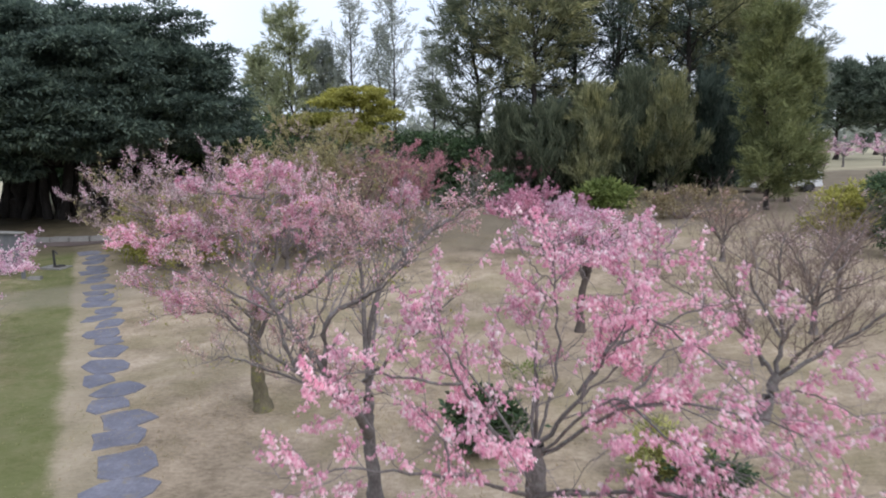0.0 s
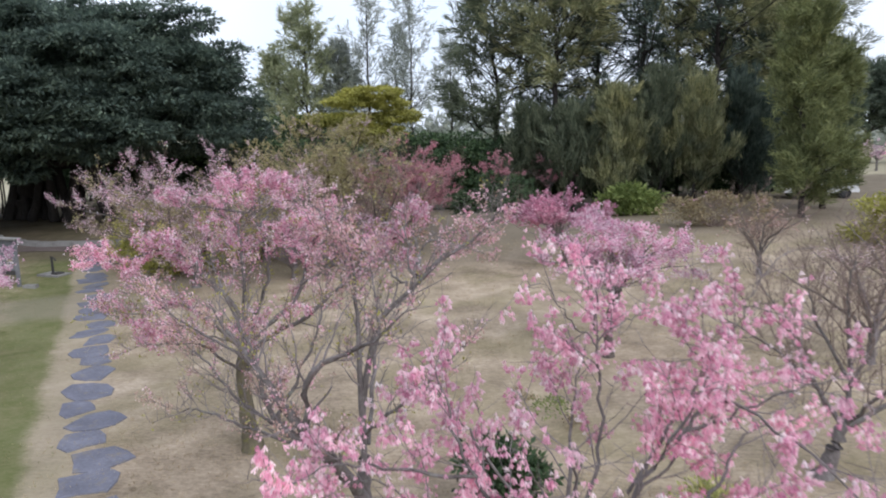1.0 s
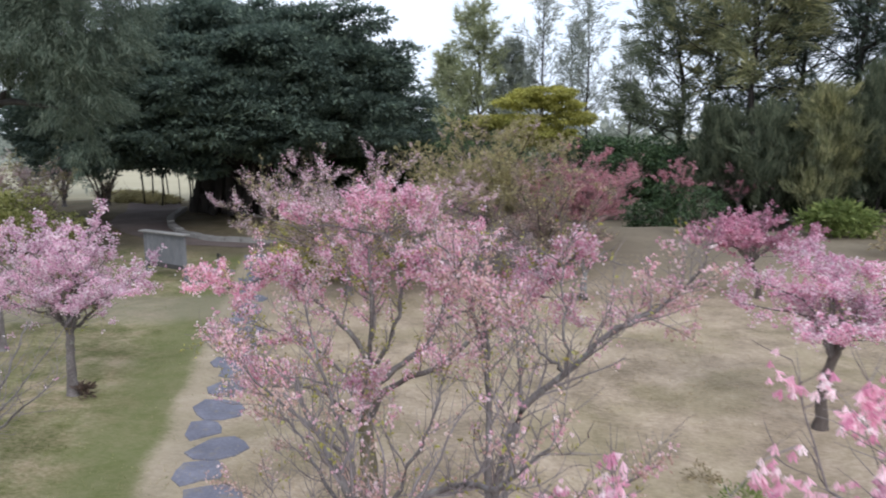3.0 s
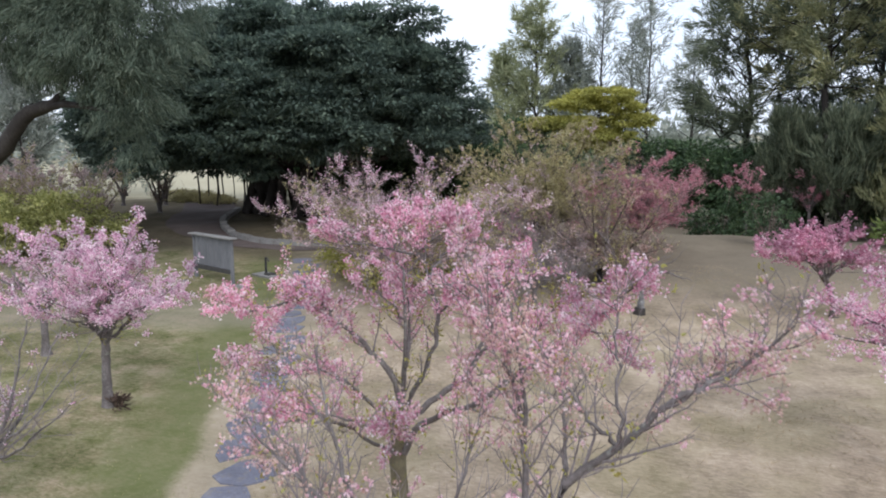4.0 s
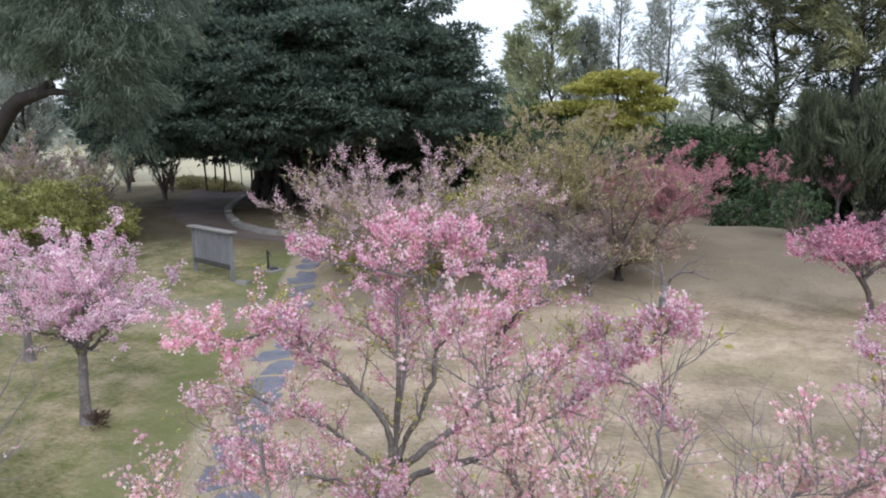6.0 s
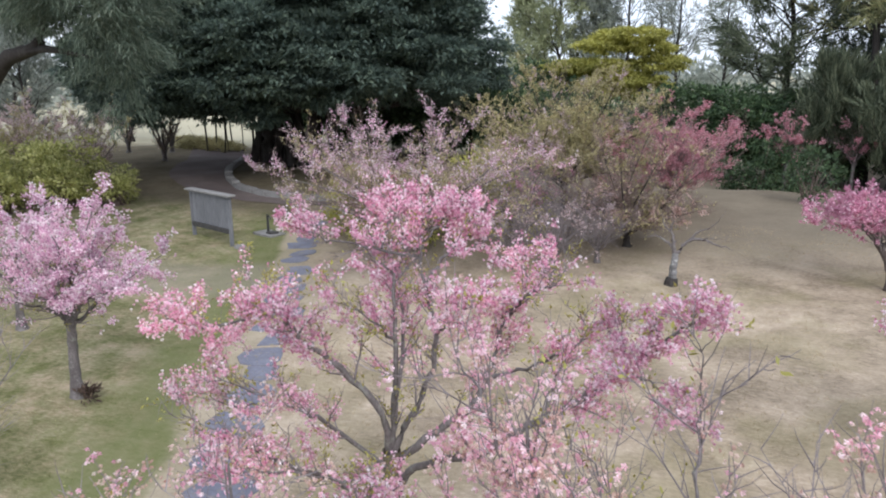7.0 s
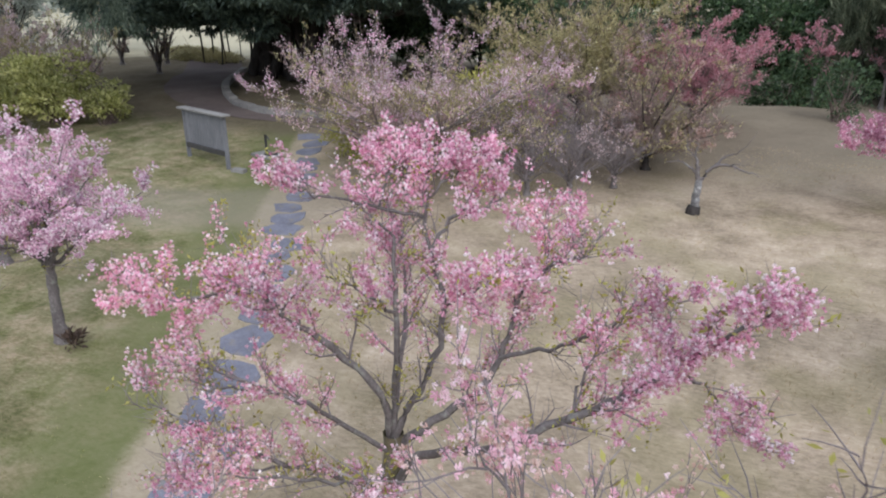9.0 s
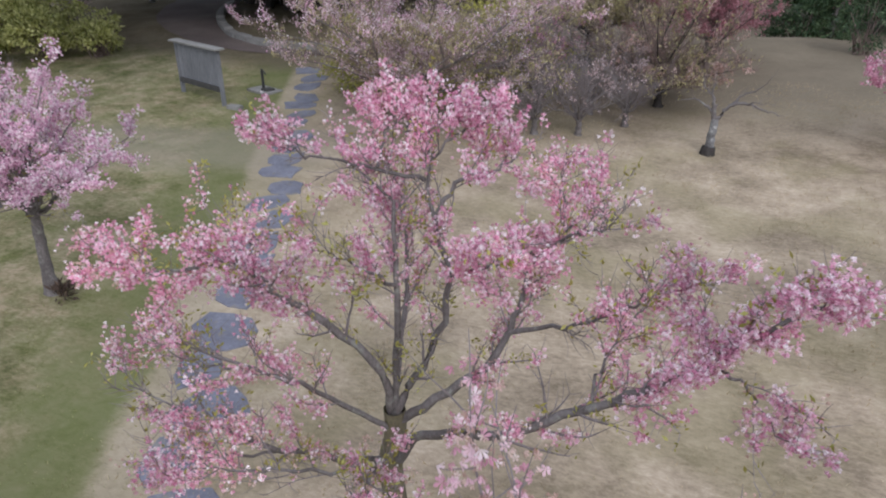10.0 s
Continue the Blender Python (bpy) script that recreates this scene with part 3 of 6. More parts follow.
def cherry(place, trunk, limbs, label, seed, petals, n_side=5.0, side_len=(0.45, 1.0), twigs=6, twig_len=(0.16, 0.42),
           bloom=4, keep=0.4, size=0.017, gap=0.04, tight=0.02, hang=0.006, second=None, second_share=0.0, leaves=None, leaf_share=0.0, leaf=(0.055, 0.022), leaf_n=3, thin=0.8, bark=None, twig_mat=None, lift=0.22, top_bias=0.0, hollow=0.0, trunk_mat=None, bell=(0.95, 0.9), name="cherry_tree", scale=2.9, twig_r=0.0032, tips=0.0):
    """trunk: (places, radius); limbs: [(places, start radius), ...], metres from the tree's base. keep is the share of the fine wood that
    blooms; gap the metres of wood for each cluster, of bloom flowers within tight metres."""
    rng = np.random.default_rng(seed)
    bark, twig_mat = bark or bark_cherry, twig_mat or twig_grey
    base = np.array(on_ground(*place, 0.04))
    tree = thing(name, base, label, "tree", "cherry trees")
    far = place[1] > 15
    tp, tr = trunk
    pts = smooth_line(np.array(tp), 14) + base
    pts[1:-1] += rng.normal(size=(12, 3)) * tr * 0.10
    t = np.linspace(0, 1, 14)
    q = Quads()
    tube(q, pts, tr * (1 - 0.25 * t + 0.7 * np.exp(-t * 9)), 10, rng, 0.07)
    part("trunk", q, trunk_mat or bark, tree, smooth=True)
    s_start, s_dir, s_len, s_rad, s_at = [], [], [], [], []
    for lp, lr in limbs:
        lr *= thin
        n = 6 + 3 * len(lp)
        line = smooth_line(np.array(lp), n) + base
        line[1:] += rng.normal(size=(n - 1, 3)) * 0.011
        u = np.linspace(0, 1, n)
        q = Quads()
        tube(q, line, lr * (1 - 0.82 * u), 7, rng, 0.06)
        part("limb", q, bark, tree, smooth=True)
        total = np.linalg.norm(np.diff(line, axis=0), axis=1).sum()
        k = max(3, int(total * n_side))
        turn = rng.uniform(0, 6.28)
        for j, w in enumerate(np.linspace(0.2, 1.0, k)):
            f = w * (n - 1)
            i = min(int(f), n - 2)
            p = line[i] + (line[i + 1] - line[i]) * (f - i)
            fwd = unit(line[i + 1] - line[i])
            s1 = unit(np.cross(fwd, (0.05, 0.02, 1.0)))
            s2 = np.cross(s1, fwd)
            ang = turn + 2.4 * j + rng.normal() * 0.3
            out = unit(0.75 * fwd + (math.cos(ang) * s1 + 0.6 * math.sin(ang) * s2) + np.array([0, 0, lift * 0.6]))
            s_at.append(w)
            s_start.append(p)
            s_dir.append(out)
            s_len.append(rng.uniform(*side_len) * (1.0 - 0.35 * w))
            s_rad.append(max(0.0045, lr * (1 - 0.82 * w) * 0.42))
    q = Quads()
    line, d = tubes(q, s_start, s_dir, np.array(s_len), np.array(s_rad), rng, 0.14, lift * 0.25, 4, 6)
    n = len(line)
    pick = np.repeat(np.arange(n), twigs)
    w = np.clip(np.tile(np.linspace(0.12, 0.98, twigs), n) + rng.normal(size=n * twigs) * 0.05, 0.05, 1.0)
    f = w * 6
    i = np.minimum(f.astype(int), 5)
    step = line[pick, i + 1] - line[pick, i]
    p = line[pick, i] + step * (f - i)[:, None]
    fwd = unit(step)
    side = unit(np.cross(fwd, np.array([0.03, 0.02, 1.0])))
    flip = np.where((np.arange(n * twigs) % 2) > 0, 1.0, -1.0)[:, None]
    td = unit(0.75 * fwd + 0.75 * side * flip + rng.normal(size=p.shape) * 0.38 + np.array([0, 0, lift]))
    up = rng.uniform(size=n * twigs) < 0.12
    td[up] = unit(0.25 * td[up] + np.array([0, 0, 1.0]) + rng.normal(size=(int(up.sum()), 3)) * 0.2)
    tw, _ = tubes(q, p, td, rng.uniform(*twig_len, len(p)) * (1.15 - 0.5 * w), np.full(len(p), twig_r), rng, 0.13, lift * 0.3, 3, 3, far)
    part("fine_branching", q, twig_mat, tree, kind="stuff")
    p1, k1 = along(tw, gap, rng)
    p2, k2 = along(line, gap, rng, 0.35)
    spots = np.concatenate([p1, p2])
    lush, own = rng.normal(size=n) + 4.0 * tips * (np.array(s_at) - 0.6), rng.normal(size=len(pick))
    mood = np.concatenate([lush[pick[k1]] + 0.8 * own[k1], lush[k2]])
    score = 0.75 * drift(spots, scale) + 0.25 * mood + 0.12 * rng.normal(size=len(spots))
    z = spots[:, 2]
    rise = (z - z.min()) / (np.ptp(z) + 1e-6)
    score += 1.6 * top_bias * (rise - 0.5)
    if hollow:
        score += 1.1 * np.clip(np.linalg.norm(spots - pts[-1], axis=1) / hollow - 1.0, -1.0, 0.4)
    cut = np.quantile(score, 1 - keep)
    bare, spots, rise = spots[score < cut], spots[score >= cut], rise[score >= cut]
    kinds = rng.uniform(size=len(spots)) ** np.where(second_share > 0, 0.35 + 1.5 * rise, 1.0)
    old = ("faded_blossom", "faded brownish pink blossoms and calyces") if second in (faded, dusty) else ("blossom", "blossoms of a second pink")
    for nm, mat_, lo, hi, lab in (("blossom", petals, 0, 1 - second_share, ""), (old[0], second, 1 - second_share, 1.01, old[1])):
        if mat_ is None or hi <= lo:
            continue
        c = spots[(kinds >= lo) & (kinds < hi)]
        c = np.repeat(c, bloom, 0)
        c = c + rng.normal(size=c.shape) * tight + np.array([0, 0, -hang])
        q = Quads()
        flowers(q, c, size * (1.0 if nm == "blossom" else 0.75), rng, bell[0], bell[1], far, mid=not far and size < 0.0142)
        if not q.empty():
            part(nm, q, mat_, tree, lab, kind="stuff")
    if leaves is not None and len(bare):
        c = bare[rng.uniform(size=len(bare)) < leaf_share * 2 * np.clip(0.5 + drift(bare + 3.1, scale * 0.8), 0, 1)]
        c = np.repeat(c, leaf_n, 0)
        c = c + rng.normal(size=c.shape) * leaf[0] * 0.5
        q = Quads()
        blades(q, c, rng.normal(size=c.shape) + np.array([0, 0, 0.5]), np.full(len(c), leaf[0]), np.full(len(c), leaf[1]), rng, coarse=far)
        if not q.empty():
            part("young_foliage", q, leaves, tree, "small yellow-green young leaves", kind="stuff")
    return tree


def umbrella(height, radius, crotch, n, seed, r0=0.05, lean=(0, 0), stretch=(1.0, 1.0), low=0.55, skirt=0, bow=(0, 0)):
    """A trunk and the limbs of a spreading flat-topped crown. bow: how far the trunk's middle stands out of line."""
    rng = np.random.default_rng(seed)
    top = np.array([lean[0], lean[1], crotch])
    knee = np.array([lean[0] * 0.35 + bow[0], lean[1] * 0.35 + bow[1], crotch * 0.5])
    limbs = []
    for k in range(n):
        a = 2 * np.pi * (k + rng.uniform(-0.25, 0.25)) / n
        r = radius * rng.uniform(0.72, 1.05)
        if k % 3 == 2:
            r *= 0.5
        e = np.array([math.cos(a) * r * stretch[0], math.sin(a) * r * stretch[1], 0]) + top
        z = height * (1 - 0.30 * (r / radius) ** 2) * rng.uniform(0.88, 1.0)
        start = knee + (top - knee) * rng.uniform(0.45, 0.97)
        m = top + (e - top) * 0.45 + rng.normal(size=3) * 0.07 * radius
        m[2] = crotch + (z - crotch) * low
        e[2] = z
        first = start + (m - start) * 0.4 + np.array([0, 0, rng.uniform(-0.02, 0.09) * height])
        limbs.append(([start, first, m, e], r0 * rng.uniform(0.6, 1.15)))
    for k in range(skirt):
        a = 2 * np.pi * (k + rng.uniform(0, 0.6)) / skirt
        r = radius * rng.uniform(0.7, 1.0)
        e = top + np.array([math.cos(a) * r * stretch[0], math.sin(a) * r * stretch[1], 0])
        e[2] = height * rng.uniform(0.30, 0.52)
        m = top + (e - top) * 0.5
        m[2] = max(m[2], crotch * 0.9)
        limbs.append(([knee + (top - knee) * rng.uniform(0.3, 0.8), m, e], r0 * 0.7))
    return ([(0, 0, 0), tuple(knee), tuple(top)], r0 * 1.75), limbs


def rel(base, pts):
    return [tuple(np.array(p) - np.array((*base, 0))) for p in pts]


# the broad cherry over which the flight ends
A = (-3.53, 13.3)
cherry(A, (rel(A, [(-3.53, 13.3, 0), (-3.60, 13.32, 0.8), (-3.55, 13.3, 1.75)]), 0.115), [
    (rel(A, [(-3.58, 13.3, 1.7), (-3.56, 13.15, 2.2), (-3.85, 12.9, 2.7), (-4.05, 12.7, 2.95), (-4.12, 12.6, 3.16), (-4.4, 12.55, 3.18), (-4.9, 12.55, 3.0), (-5.3, 12.5, 3.04)]), 0.066),
    (rel(A, [(-3.55, 13.3, 1.7), (-3.52, 13.3, 2.1), (-3.49, 13.3, 2.9), (-3.6, 13.5, 3.36), (-3.95, 13.6, 3.54)]), 0.068),
    (rel(A, [(-3.52, 13.3, 1.7), (-3.4, 13.3, 2.0), (-3.17, 13.35, 2.55), (-3.13, 13.4, 2.95), (-3.29, 13.5, 3.33), (-3.38, 13.6, 3.66), (-3.4, 13.75, 4.0)]), 0.068),
    (rel(A, [(-3.38, 13.6, 3.52), (-3.77, 13.5, 3.6), (-4.18, 13.4, 3.66), (-4.42, 13.4, 3.7)]), 0.032),
    (rel(A, [(-3.28, 13.5, 3.3), (-3.07, 13.6, 3.6), (-2.91, 13.7, 3.62), (-2.78, 13.8, 3.74)]), 0.034),
    (rel(A, [(-3.5, 13.3, 1.65), (-3.11, 13.4, 2.0), (-2.88, 13.6, 2.17), (-2.78, 13.8, 2.44), (-2.7, 13.9, 2.83), (-2.47, 13.9, 3.16), (-2.28, 14.0, 3.45)]), 0.076),
    (rel(A, [(-2.7, 13.9, 2.95), (-2.3, 13.5, 3.34), (-2.05, 13.4, 3.48)]), 0.034),
    (rel(A, [(-3.5, 13.25, 1.3), (-3.2, 13.1, 1.75), (-2.47, 12.9, 2.18), (-2.0, 12.8, 2.6), (-1.65, 12.8, 2.84), (-1.35, 12.8, 3.14), (-1.09, 12.8, 3.4), (-0.96, 12.8, 3.5)]), 0.078),
    (rel(A, [(-2.74, 13.6, 2.45), (-2.17, 13.4, 2.8), (-1.79, 13.3, 3.1), (-1.52, 13.3, 3.26)]), 0.036),
    (rel(A, [(-1.35, 12.8, 3.05), (-1.2, 12.65, 3.06), (-1.05, 12.5, 2.95)]), 0.022),
    (rel(A, [(-3.58, 13.25, 1.6), (-3.9, 12.7, 2.24), (-4.18, 12.5, 2.48), (-4.68, 12.3, 2.7)]), 0.046),
    (rel(A, [(-3.6, 13.2, 1.3), (-3.9, 12.4, 1.95), (-4.35, 12.2, 2.2), (-4.85, 12.1, 2.42)]), 0.046),
    (rel(A, [(-3.49, 13.3, 2.8), (-3.5, 12.9, 3.15), (-3.68, 12.7, 3.35)]), 0.03),
    (rel(A, [(-3.13, 13.4, 2.9), (-2.78, 13.0, 3.25), (-2.55, 12.8, 3.42)]), 0.03),
    (rel(A, [(-3.4, 13.6, 3.6), (-3.2, 13.75, 3.82), (-3.05, 13.9, 3.9)]), 0.022),
    (rel(A, [(-3.7, 13.5, 3.6), (-3.75, 13.8, 3.8), (-3.8, 14.0, 3.88)]), 0.02),
    (rel(A, [(-4.12, 12.6, 3.1), (-4.3, 12.8, 3.26), (-4.65, 12.9, 3.32)]), 0.026),
    (rel(A, [(-3.56, 13.35, 1.9), (-3.7, 13.9, 2.6), (-3.9, 14.2, 3.1), (-4.05, 14.3, 3.4)]), 0.045),
    (rel(A, [(-3.6, 13.1, 1.4), (-3.3, 12.5, 1.9), (-3.0, 11.9, 2.25), (-2.8, 11.5, 2.4)]), 0.042),
    (rel(A, [(-3.3, 12.5, 1.9), (-3.7, 12.0, 2.2), (-4.1, 11.7, 2.3)]), 0.028),
    (rel(A, [(-2.0, 12.8, 2.55), (-1.95, 12.95, 2.9), (-1.8, 13.1, 3.15)]), 0.024),
    (rel(A, [(-3.9, 12.4, 1.95), (-4.25, 12.1, 2.02), (-4.6, 12.0, 1.98)]), 0.022),
    (rel(A, [(-4.18, 12.5, 2.45), (-4.75, 12.6, 2.3), (-5.2, 12.6, 2.35)]), 0.024),
    (rel(A, [(-2.47, 13.9, 3.1), (-2.6, 14.3, 3.3), (-2.7, 14.6, 3.4)]), 0.026),
], "wide old cherry tree in pink bloom on dry grass, mossy trunk", 11, pink_clear, n_side=9.5, side_len=(0.22, 0.62), twigs=9, twig_len=(0.10, 0.27), bloom=5, keep=0.38, size=0.0138, gap=0.027, tight=0.021, hang=0.010, bell=(1.5, 0.7), second=faded, second_share=0.26, leaves=young, leaf_share=0.11, leaf=(0.042, 0.017), trunk_mat=bark_moss, top_bias=0.28, hollow=0.4, tips=0.3, thin=0.52, lift=0.22, scale=4.6, twig_mat=twig_grey)

# the half-faded cherry under the flight
B = (-1.2, 10.05)
cherry(B, (rel(B, [(-1.2, 10.05, 0), (-1.26, 10.02, 0.9), (-1.25, 10.0, 1.5)]), 0.085), [
    (rel(B, [(-1.25, 9.98, 1.05), (-1.40, 9.35, 1.78), (-1.52, 8.95, 2.2), (-1.76, 9.0, 2.5), (-2.1, 9.2, 2.85), (-2.45, 9.5, 3.15)]), 0.100),
    (rel(B, [(-1.53, 8.95, 2.22), (-1.39, 8.7, 2.82), (-1.13, 8.8, 2.95), (-0.82, 8.4, 3.18), (-0.6, 8.4, 3.4)]), 0.048),
    (rel(B, [(-1.3, 9.85, 1.3), (-1.75, 9.75, 1.75), (-2.05, 9.7, 2.05), (-2.2, 9.75, 2.6), (-2.45, 9.9, 3.1), (-2.7, 10.15, 3.5)]), 0.050),
    (rel(B, [(-1.75, 9.75, 1.75), (-2.3, 9.7, 1.95), (-2.75, 9.75, 2.1), (-3.1, 9.9, 2.05)]), 0.028),
    (rel(B, [(-1.25, 10.0, 1.45), (-1.26, 10.05, 2.5), (-1.3, 10.2, 3.2), (-1.45, 10.4, 3.8)]), 0.052),
    (rel(B, [(-1.25, 10.02, 1.9), (-1.1, 10.05, 2.75), (-0.73, 10.1, 3.18), (-0.42, 10.2, 3.48), (-0.12, 10.35, 3.62), (0.12, 10.3, 3.9)]), 0.05),
    (rel(B, [(-0.74, 10.1, 3.18), (-0.95, 10.1, 3.38), (-1.2, 10.2, 3.65)]), 0.022),
    (rel(B, [(-2.02, 9.65, 2.05), (-1.75, 9.75, 2.5), (-1.6, 9.9, 2.9), (-1.55, 10.2, 3.3)]), 0.03),
    (rel(B, [(-1.62, 9.75, 1.65), (-2.4, 10.0, 2.05), (-2.9, 10.3, 2.4), (-3.3, 10.5, 2.6)]), 0.032),
    (rel(B, [(-1.22, 10.1, 1.6), (-1.2, 10.9, 2.6), (-1.3, 11.3, 3.2)]), 0.04),
    (rel(B, [(-0.42, 10.2, 3.45), (-0.25, 10.55, 3.52), (0.0, 10.85, 3.58)]), 0.02),
    (rel(B, [(-1.3, 10.0, 1.7), (-0.7, 9.6, 2.3), (-0.2, 9.5, 2.8)]), 0.035),
    (rel(B, [(-1.3, 10.2, 3.2), (-1.55, 10.4, 3.7), (-1.77, 10.52, 4.02)]), 0.022),
    (rel(B, [(-0.73, 10.1, 3.18), (-0.8, 10.4, 3.6), (-0.84, 10.58, 4.0)]), 0.018),
    (rel(B, [(-2.2, 9.7, 2.6), (-2.8, 9.8, 2.9), (-3.3, 10.0, 3.2)]), 0.024),
], "cherry tree with thin fading bloom and bare grey limbs", 23, pink_bright, n_side=9, side_len=(0.28, 0.72), twigs=8, twig_len=(0.12, 0.30), bloom=4, keep=0.25, size=0.0145, gap=0.042, hang=0.02, bell=(1.0, 0.9), second=faded, second_share=0.76, thin=0.68, leaves=young, leaf_share=0.05, leaf=(0.035, 0.015), lift=0.3, top_bias=0.12, scale=4.0)

# the pink cherry beneath the start of the flight
P = (0.5, 7.75)
cherry(P, (rel(P, [(0.5, 7.75, 0), (0.52, 7.7, 1.2), (0.5, 7.65, 2.0)]), 0.11), [
    (rel(P, [(0.5, 7.65, 1.7), (0.05, 7.6, 2.3), (-0.17, 7.65, 2.7), (-0.35, 7.75, 3.2)]), 0.05),
    (rel(P, [(-0.1, 7.62, 2.55), (-0.55, 7.5, 2.65), (-0.95, 7.35, 2.75), (-1.25, 7.3, 2.6)]), 0.03),
    (rel(P, [(0.5, 7.65, 1.95), (0.85, 7.55, 2.42), (1.15, 7.5, 2.95), (1.35, 7.6, 3.25)]), 0.05),
    (rel(P, [(1.12, 7.5, 2.85), (1.6, 7.4, 3.15), (2.15, 7.45, 3.3)]), 0.026),
    (rel(P, [(0.55, 7.65, 1.9), (1.2, 7.2, 2.5), (1.9, 6.9, 2.55), (2.5, 6.7, 2.35)]), 0.042),
    (rel(P, [(0.5, 7.7, 1.5), (-0.2, 7.2, 1.95), (-0.9, 7.0, 2.1), (-1.45, 6.9, 2.1)]), 0.042),
    (rel(P, [(0.5, 7.6, 2.0), (0.5, 7.3, 2.6), (0.45, 7.0, 3.0)]), 0.045),
    (rel(P, [(0.5, 7.6, 1.9), (0.55, 8.1, 2.6), (0.7, 8.5, 3.2)]), 0.04),
    (rel(P, [(0.5, 7.5, 1.6), (1.3, 6.6, 2.1), (2.2, 6.0, 2.2), (2.8, 5.8, 2.1)]), 0.042),
    (rel(P, [(0.45, 7.5, 1.7), (0.3, 6.8, 2.3), (0.2, 6.3, 2.6)]), 0.04),
    (rel(P, [(0.5, 7.65, 1.95), (0.7, 7.9, 2.45), (0.75, 8.0, 2.9), (0.72, 8.05, 3.3), (0.72, 8.08, 3.6), (0.66, 8.1, 3.72)]), 0.034),
    (rel(P, [(0.73, 8.05, 3.25), (0.57, 8.06, 3.42), (0.45, 8.08, 3.58), (0.36, 8.1, 3.7)]), 0.014),
    (rel(P, [(0.73, 8.05, 3.3), (0.88, 8.06, 3.42), (1.02, 8.08, 3.47), (1.16, 8.1, 3.53)]), 0.014),
    (rel(P, [(0.85, 7.6, 2.45), (1.2, 7.85, 2.85), (1.42, 7.9, 3.2), (1.6, 7.9, 3.5), (1.7, 7.9, 3.72)]), 0.03),
    (rel(P, [(1.42, 7.9, 3.18), (1.28, 7.9, 3.32), (1.2, 7.95, 3.46)]), 0.014),
    (rel(P, [(0.45, 7.6, 1.9), (-0.1, 8.0, 2.6), (-0.5, 8.3, 3.0)]), 0.035),
    (rel(P, [(1.2, 7.2, 2.5), (1.6, 7.8, 2.7), (2.1, 8.2, 2.75)]), 0.03),
    (rel(P, [(0.5, 7.6, 1.5), (-0.3, 6.6, 1.8), (-0.8, 6.2, 2.0)]), 0.035),
    (rel(P, [(1.3, 6.6, 2.1), (1.6, 6.0, 2.3), (1.7, 5.5, 2.3)]), 0.03),
    (rel(P, [(1.9, 6.9, 2.5), (2.4, 7.2, 2.6), (2.9, 7.2, 2.4)]), 0.025),
    (rel(P, [(0.5, 7.6, 1.6), (0.9, 7.0, 1.9), (1.2, 6.5, 1.95), (1.4, 6.1, 1.85)]), 0.03),
    (rel(P, [(-0.2, 7.2, 1.95), (-0.3, 7.6, 2.2), (-0.75, 7.9, 2.35), (-1.1, 8.0, 2.3)]), 0.026),
    (rel(P, [(1.15, 7.5, 2.9), (1.37, 7.45, 3.12), (1.75, 7.05, 2.92), (2.1, 6.6, 2.6)]), 0.028),
    (rel(P, [(0.55, 7.6, 1.95), (1.05, 7.2, 2.55), (1.47, 6.6, 2.42), (2.15, 5.8, 2.35)]), 0.034),
    (rel(P, [(1.05, 7.2, 2.5), (1.5, 6.9, 2.6), (1.95, 6.4, 2.5)]), 0.022),
    (rel(P, [(0.85, 7.55, 2.4), (1.3, 7.9, 2.65), (1.7, 8.2, 2.9)]), 0.026),
], "cherry tree in full clear pink bloom over dark shrubs", 37, pink_bell, n_side=5.5, side_len=(0.35, 0.9), twigs=6, twig_len=(0.12, 0.34), bloom=5, keep=0.50, size=0.0195, gap=0.055, tight=0.024, hang=0.04, bell=(1.8, 2.4), lift=0.08, thin=0.46, hollow=0.5, scale=4.6)

